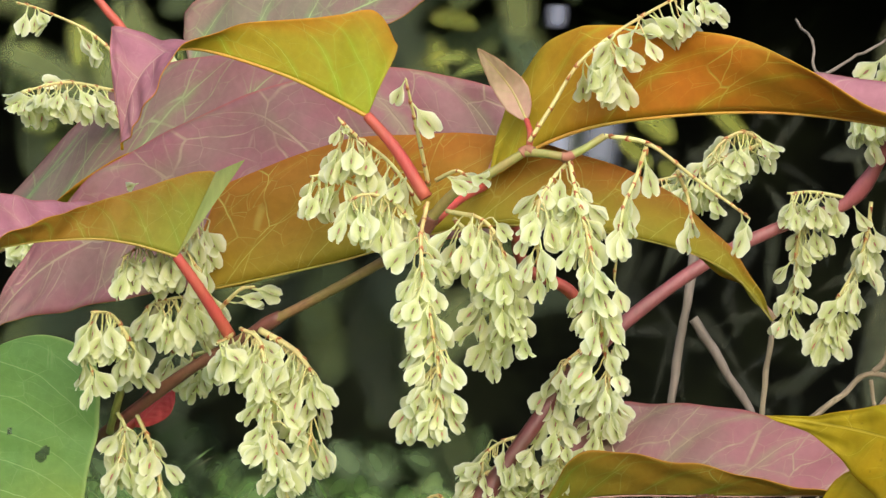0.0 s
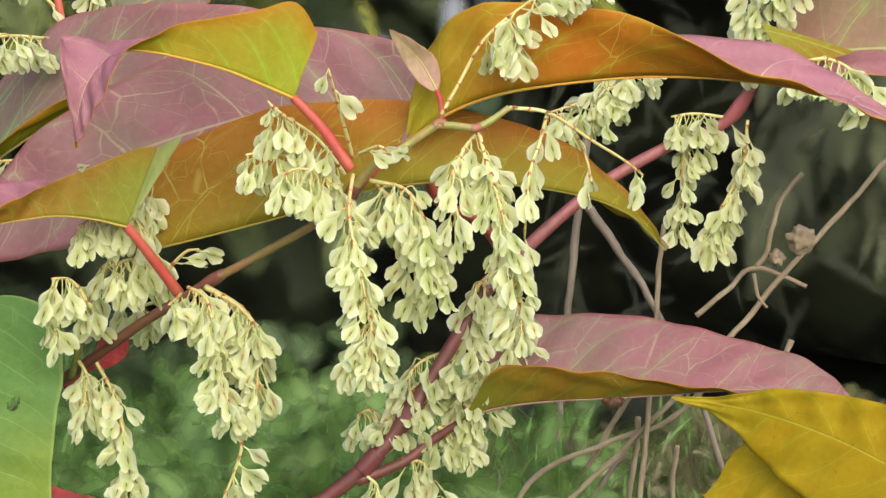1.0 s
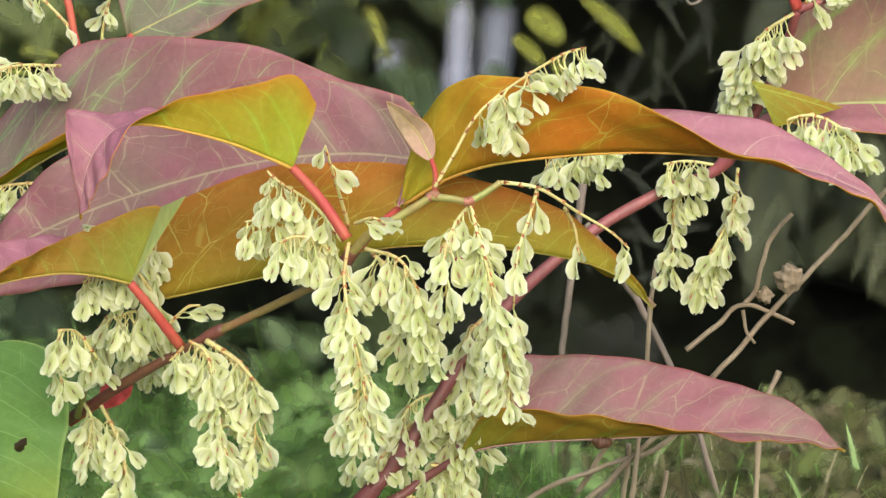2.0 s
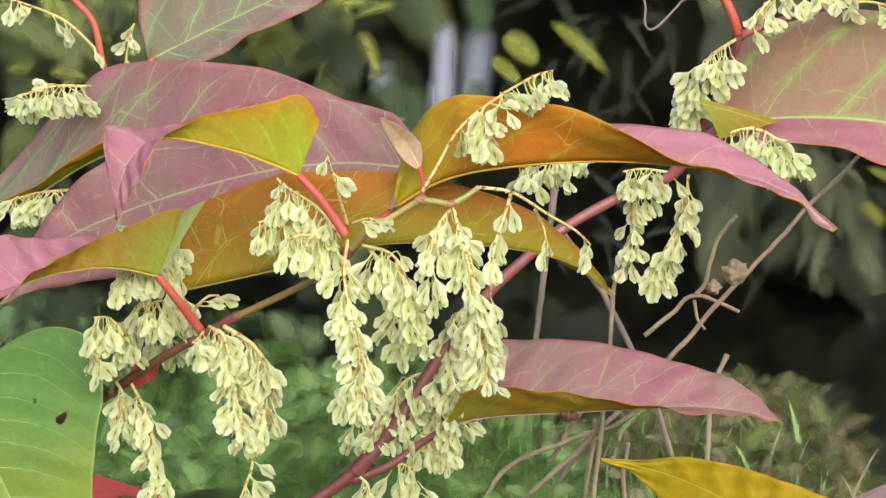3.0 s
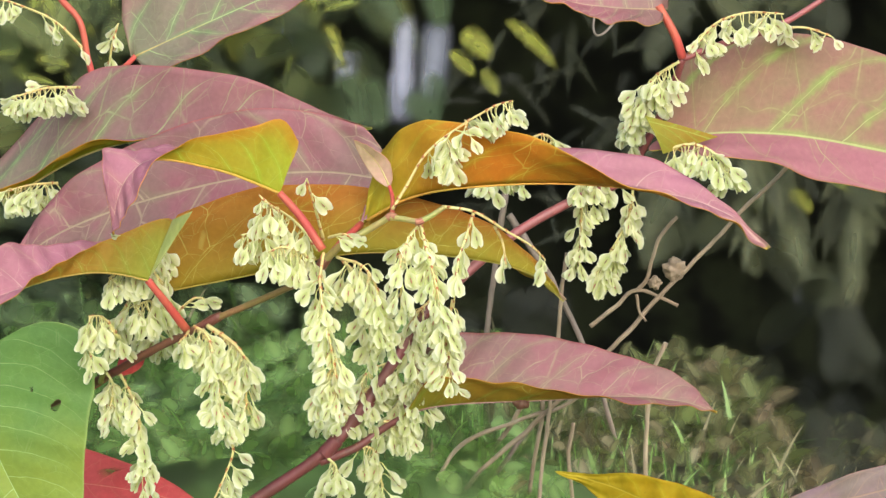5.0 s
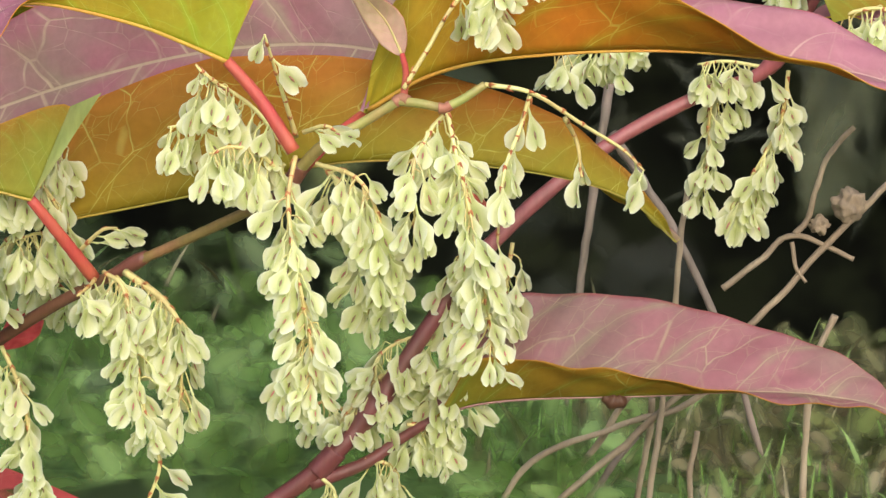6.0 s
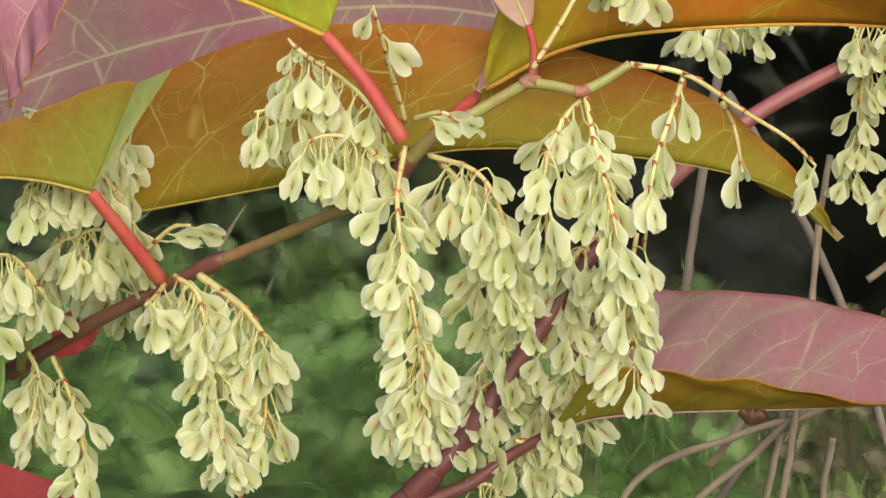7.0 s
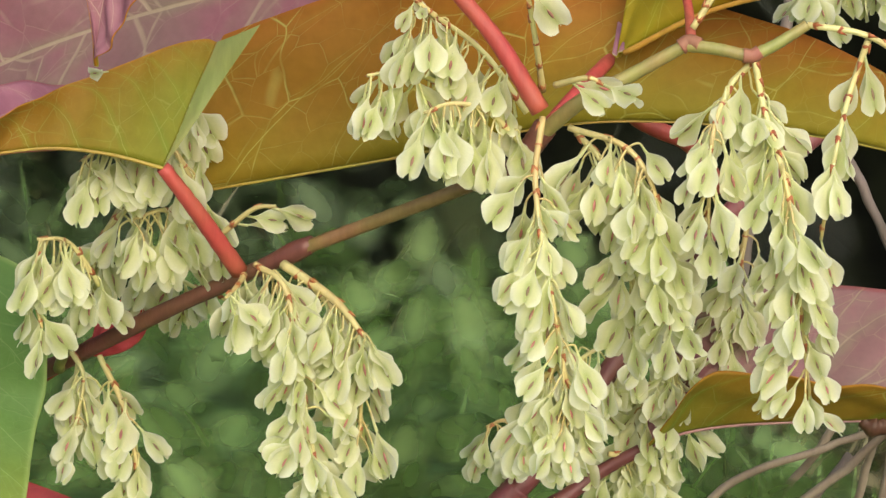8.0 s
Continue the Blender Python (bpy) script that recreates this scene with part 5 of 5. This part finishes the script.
leaf(left_plant, [(-0.1726, 0.2000, 0.4712), (-0.1335, 0.1859, 0.4922), (-0.0992, 0.1673, 0.5129), (-0.0567, 0.1422, 0.5255), (-0.0158, 0.1221, 0.5328), (0.0161, 0.1080, 0.5322)],
     (0.046, (0.55, 0.3, 1), (-0.45, 0.3, 1)), (0.0145, (0.1, -0.7, 0.75), (0.1, -0.9, -0.25)), MAUVE_GREEN, OLIVE, "broad mauve leaf with green veins", seed=8, twist=0.9, corner=0.40)
leaf(rear, [(0.0243, 0.0600, 0.5176), (-0.0033, 0.0700, 0.5188), (-0.0376, 0.0800, 0.5136), (-0.0820, 0.1000, 0.4986), (-0.1137, 0.1100, 0.4822), (-0.1314, 0.1100, 0.4612)],
     (0.03, (-0.1, -0.3, -0.9), (0, -0.3, -0.9)), (0.0265, (-0.3, 0.3, 1), (-0.1, 0.3, 1)), MAUVE, ORANGE, "broad mauve leaf with pinkish veins", seed=9, kind="broad", rib_radius=0.00014, rib=RIB_PINK)
leaf(left_plant, [(-0.0872, 0.2360, 0.5465), (-0.0538, 0.2260, 0.5635), (-0.0163, 0.2160, 0.5813), (0.0154, 0.2060, 0.5941), (0.0383, 0.2010, 0.6011)],
     (0.030, (-0.5, 0.4, 1), (-0.3, 0.4, 1)), (0.015, (0.3, -0.7, -0.6), (0.3, -0.7, -0.6)), MAUVE_GREEN, OLIVE, "mauve-green leaf on a red stalk", seed=10)
stem("petiole", [(-0.1029, 0.2360, 0.5382), (-0.0942, 0.2360, 0.5400), (-0.0872, 0.2360, 0.5465)], 0.0013, 0.0011, PETIOLE, left_plant)
stem("petiole", [(-0.1917, 0.2560, 0.4619), (-0.1836, 0.2260, 0.4661), (-0.1726, 0.2000, 0.4712)], 0.0013, 0.0011, PETIOLE, left_plant)
raceme(left_plant, [(-0.1079, 0.2360, 0.5475), (-0.1219, 0.2360, 0.5605), (-0.1383, 0.2360, 0.5675), (-0.1477, 0.2360, 0.5699)], 8, 51, spread=0.6)
raceme(left_plant, [(-0.0985, 0.2360, 0.5416), (-0.0973, 0.2360, 0.5510), (-0.0948, 0.2360, 0.5605)], 7, 52, spread=1.2)
raceme(left_plant, [(-0.1054, 0.1760, 0.5385), (-0.1185, 0.1610, 0.5392), (-0.1315, 0.1560, 0.5352)], 22, 53, spread=1.3)
raceme(left_plant, [(-0.1139, 0.1760, 0.4985), (-0.1253, 0.1760, 0.4973), (-0.1368, 0.1760, 0.4940)], 20, 54, spread=0.8)

green = thing("knotweed_leaf", (-0.0994, 0.0400, 0.3760), "smooth green leaf with small bite holes", "leaf")
leaf(green, [(-0.1329, 0.0500, 0.4474), (-0.1312, 0.0470, 0.4373), (-0.1290, 0.0450, 0.4270), (-0.1248, 0.0430, 0.4147), (-0.1176, 0.0420, 0.4000), (-0.1072, 0.0400, 0.3813), (-0.0991, 0.0400, 0.3664)],
     [(0, (0.0045, -0.0020, 0.0035)), (0.03, (0.0208, -0.0060, 0.0148)), (0.08, (0.0329, -0.0080, 0.0197)), (0.16, (0.0432, -0.0080, 0.0189)), (0.3, (0.0437, -0.0080, 0.0114)), (0.45, (0.0388, -0.0070, 0.0097)), (0.6, (0.0320, -0.0060, 0.0083)), (0.8, (0.0193, -0.0040, 0.0061)), (1, (0, 0, 0))],
     (0.034, (-1, 0.1, -0.3), (-1, 0, -0.6)), GREEN, GREEN, "smooth green blade", seed=11, bow=0.12, fine=7, wave=0.0004, puff=0.25, rib_radius=0.0009,
     holes=[((-0.1010, 0.0420, 0.4301), 0.0016), ((-0.0997, 0.0420, 0.4318), 0.0014), ((-0.1100, 0.0420, 0.4364), 0.0010)])
stem("petiole", [(-0.1624, 0.1490, 0.3838), (-0.1539, 0.0800, 0.4254), (-0.1440, 0.0600, 0.4430), (-0.1329, 0.0500, 0.4474)], 0.0013, 0.0010, PETIOLE, green)
red = thing("knotweed_leaf", (-0.1107, 0.1500, 0.3725), "pinkish-red autumn leaf above the herbs", "leaf")
leaf(red, [(-0.1197, 0.1500, 0.3771), (-0.0939, 0.1400, 0.3790), (-0.0640, 0.1300, 0.3764), (-0.0373, 0.1300, 0.3673)], (0.016, (-0.1, 0.4, 1), (0, 0.4, 1)), (0.016, (0, -0.5, -0.8), (0, -0.5, -0.8)), RED, RED, "pinkish-red blade", seed=12)
stem("stem", [rooted((-0.1302, 0.1600, 0.3566)), (-0.1302, 0.1600, 0.3566), (-0.1197, 0.1500, 0.3771)], 0.0016, 0.0010, STEM_RED, red)
yellow = thing("knotweed_leaf", (0.1559, -0.2400, 0.4255), "bright yellow autumn leaves on a red stalk", "leaf")
leaf(yellow, [(0.1559, -0.2400, 0.4255), (0.1354, -0.2200, 0.4372), (0.1177, -0.2050, 0.4460), (0.0999, -0.1850, 0.4510), (0.0808, -0.1700, 0.4531)],
     (0.026, (-0.3, 0.1, -0.8), (-0.2, 0.1, -0.8)), (0.016, (0.3, -0.1, 1), (0.3, -0.1, 1)), YELLOW, YELLOW, "bright yellow blade", seed=13, wave=0.0008)
leaf(yellow, [(0.1192, -0.1900, 0.4404), (0.1113, -0.1900, 0.4400), (0.1017, -0.1800, 0.4368), (0.0881, -0.1700, 0.4297)],
     (0.013, (0, -0.5, -0.8), (0, -0.5, -0.8)), (0.012, (0, 0.3, 1), (0, 0.3, 1)), YELLOW, YELLOW, "bright yellow blade", kind="oval", seed=14)
leaf(yellow, [(0.1438, -0.1050, 0.4209), (0.1737, -0.1100, 0.4310), (0.2043, -0.1150, 0.4407), (0.2460, -0.1200, 0.4516), (0.2844, -0.1200, 0.4578)],
     (0.0085, (0, 0.3, 1), (0, 0.3, 1)), (0.020, (0, -0.4, -0.9), (0, -0.4, -0.9)), GREYISH, YELLOW, "greyish-mauve blade", kind="oval", seed=15)
stem("stem", [rooted((0.1659, -0.2280, 0.3955)), (0.1619, -0.2340, 0.4135), (0.1559, -0.2400, 0.4255)], 0.0017, 0.0012, PETIOLE, yellow, "red stalk")
stem("petiole", [(0.1619, -0.2340, 0.4135), (0.1400, -0.2150, 0.4240), (0.1280, -0.2000, 0.4340), (0.1192, -0.1900, 0.4404)], 0.0010, 0.0009, PETIOLE, yellow)
stem("petiole", [(0.1619, -0.2340, 0.4135), (0.1540, -0.1700, 0.4130), (0.1438, -0.1050, 0.4209)], 0.0009, 0.0009, PETIOLE, yellow)

# ---- dry stalks ----
def dry(pts, r0, r1, label="dry beige stalk", material=DRY, root=True):
    if root:  # on down to the soil
        end, way = Vector(pts[-1]), (Vector(pts[-1]) - Vector(pts[-2])).normalized()
        flat = Vector((way.x, way.y, 0))
        pts = pts + [end + way * 0.03 + Vector((0, 0, -0.008)), end + flat * 0.055 + Vector((0, 0, -0.07)), rooted(end + flat * 0.085)]
    line = [p + 0.0011 * noise.noise_vector(p * 45.0) + 0.0004 * noise.noise_vector(p * 160.0) for p in spline(pts, 12)]
    ob = part("dry_stalk", tube(line, lambda s: 0.74 * (r0 + (r1 - r0) * s) * (1 + 0.22 * noise.noise((s * 23, r0 * 9000, 0))), 8), material)
    return tagged(ob, label, "stalk", "dry stalks")


dry([(0.1928, 0.1420, 0.5268), (0.1633, 0.1420, 0.4945), (0.1323, 0.1420, 0.4598), (0.0992, 0.1475, 0.4216), (0.0589, 0.1585, 0.3785)], 0.0011, 0.0016, "long dry beige stalk leaning across the bank")
dry([(0.1406, 0.1420, 0.4955), (0.1332, 0.1420, 0.4856), (0.1296, 0.1420, 0.4699), (0.1261, 0.1420, 0.4654)], 0.0010, 0.0012, "short dry beige twig on a leaning stalk", root=False)
dry([(0.1423, 0.1420, 0.4586), (0.1256, 0.1420, 0.4649), (0.1168, 0.1420, 0.4587), (0.1067, 0.1420, 0.4492)], 0.0010, 0.0013, "bent dry beige twig among the stalks", root=False)
dry([(0.1252, 0.1420, 0.4631), (0.1261, 0.1420, 0.4564), (0.1291, 0.1420, 0.4519)], 0.0009, 0.0007, "short dry beige twig on a leaning stalk", root=False)
dry([(0.0968, 0.1475, 0.4782), (0.0954, 0.1475, 0.4625), (0.0942, 0.1475, 0.4398), (0.0913, 0.1475, 0.4125)], 0.0012, 0.0013, "upright dry beige stalk in the grass")
dry([(0.0754, 0.2500, 0.5066), (0.0730, 0.2500, 0.4826), (0.0683, 0.2500, 0.4391)], 0.0022, 0.0013, "grey dry stalk standing in the shade", DRY_GREY)
dry([(0.0754, 0.2500, 0.4802), (0.0874, 0.2500, 0.4633), (0.0983, 0.2500, 0.4463)], 0.0022, 0.0012, "grey dry stalk leaning in the shade", DRY_GREY)
dry([(0.1367, 0.3060, 0.5789), (0.1117, 0.2400, 0.5608), (0.1088, 0.2550, 0.5717), (0.1060, 0.3060, 0.5839)], 0.0007, 0.0006, "thin grey twig in the shade", DRY_GREY, root=False)
dry([(0.0904, 0.1530, 0.4276), (0.0793, 0.1585, 0.4107), (0.0636, 0.1695, 0.3810)], 0.0013, 0.0014, "dry beige stalk bent into the grass")
dry([(0.1129, 0.1530, 0.4275), (0.0974, 0.1585, 0.4130), (0.0793, 0.1585, 0.4072)], 0.0012, 0.0013, "dry beige stalk bent into the grass")
dry([(0.0894, 0.1585, 0.4153), (0.0886, 0.1640, 0.4005), (0.0853, 0.1695, 0.3764)], 0.0013, 0.0014, "upright dry beige stalk in the grass")
dry([(0.1022, 0.1640, 0.4051), (0.1011, 0.1640, 0.3913), (0.1026, 0.1695, 0.3764)], 0.0012, 0.0013, "upright dry beige stalk in the grass")
dry([(0.1395, 0.1640, 0.4396), (0.1339, 0.1640, 0.4235), (0.1333, 0.1695, 0.3926)], 0.0014, 0.0013, "upright dry beige stalk in the grass")
dry([(0.0853, 0.1695, 0.4019), (0.0773, 0.1695, 0.3903), (0.0706, 0.1750, 0.3777)], 0.0014, 0.0014, "dark dry stalk leaning in the grass", DRY_GREY)


def knot(at, size, seed):
    """A withered seed head: a crumpled lump of small lobes."""
    bm = bmesh.new()
    bmesh.ops.create_icosphere(bm, subdivisions=4, radius=1.0)
    shift = Vector((seed * 3.1, 1.7, 0.4))
    for v in bm.verts:
        d = v.co.normalized()
        v.co = Vector(at) + d * size * (1.0 + 0.55 * noise.noise(d * 2.0 + shift) + 0.18 * noise.noise(d * 5.0 + shift))
    me = bpy.data.meshes.new("seed_head")
    bm.to_mesh(me)
    bm.free()
    me.materials.append(DRY)
    me.polygons.foreach_set("use_smooth", [True] * len(me.polygons))
    return tagged(new("seed_head", me), "withered pinkish-beige seed head on a dry stalk", "seed head")


knot((0.1402, 0.1420, 0.4739), 0.0042, 1)
knot((0.1323, 0.1420, 0.4681), 0.0025, 2)
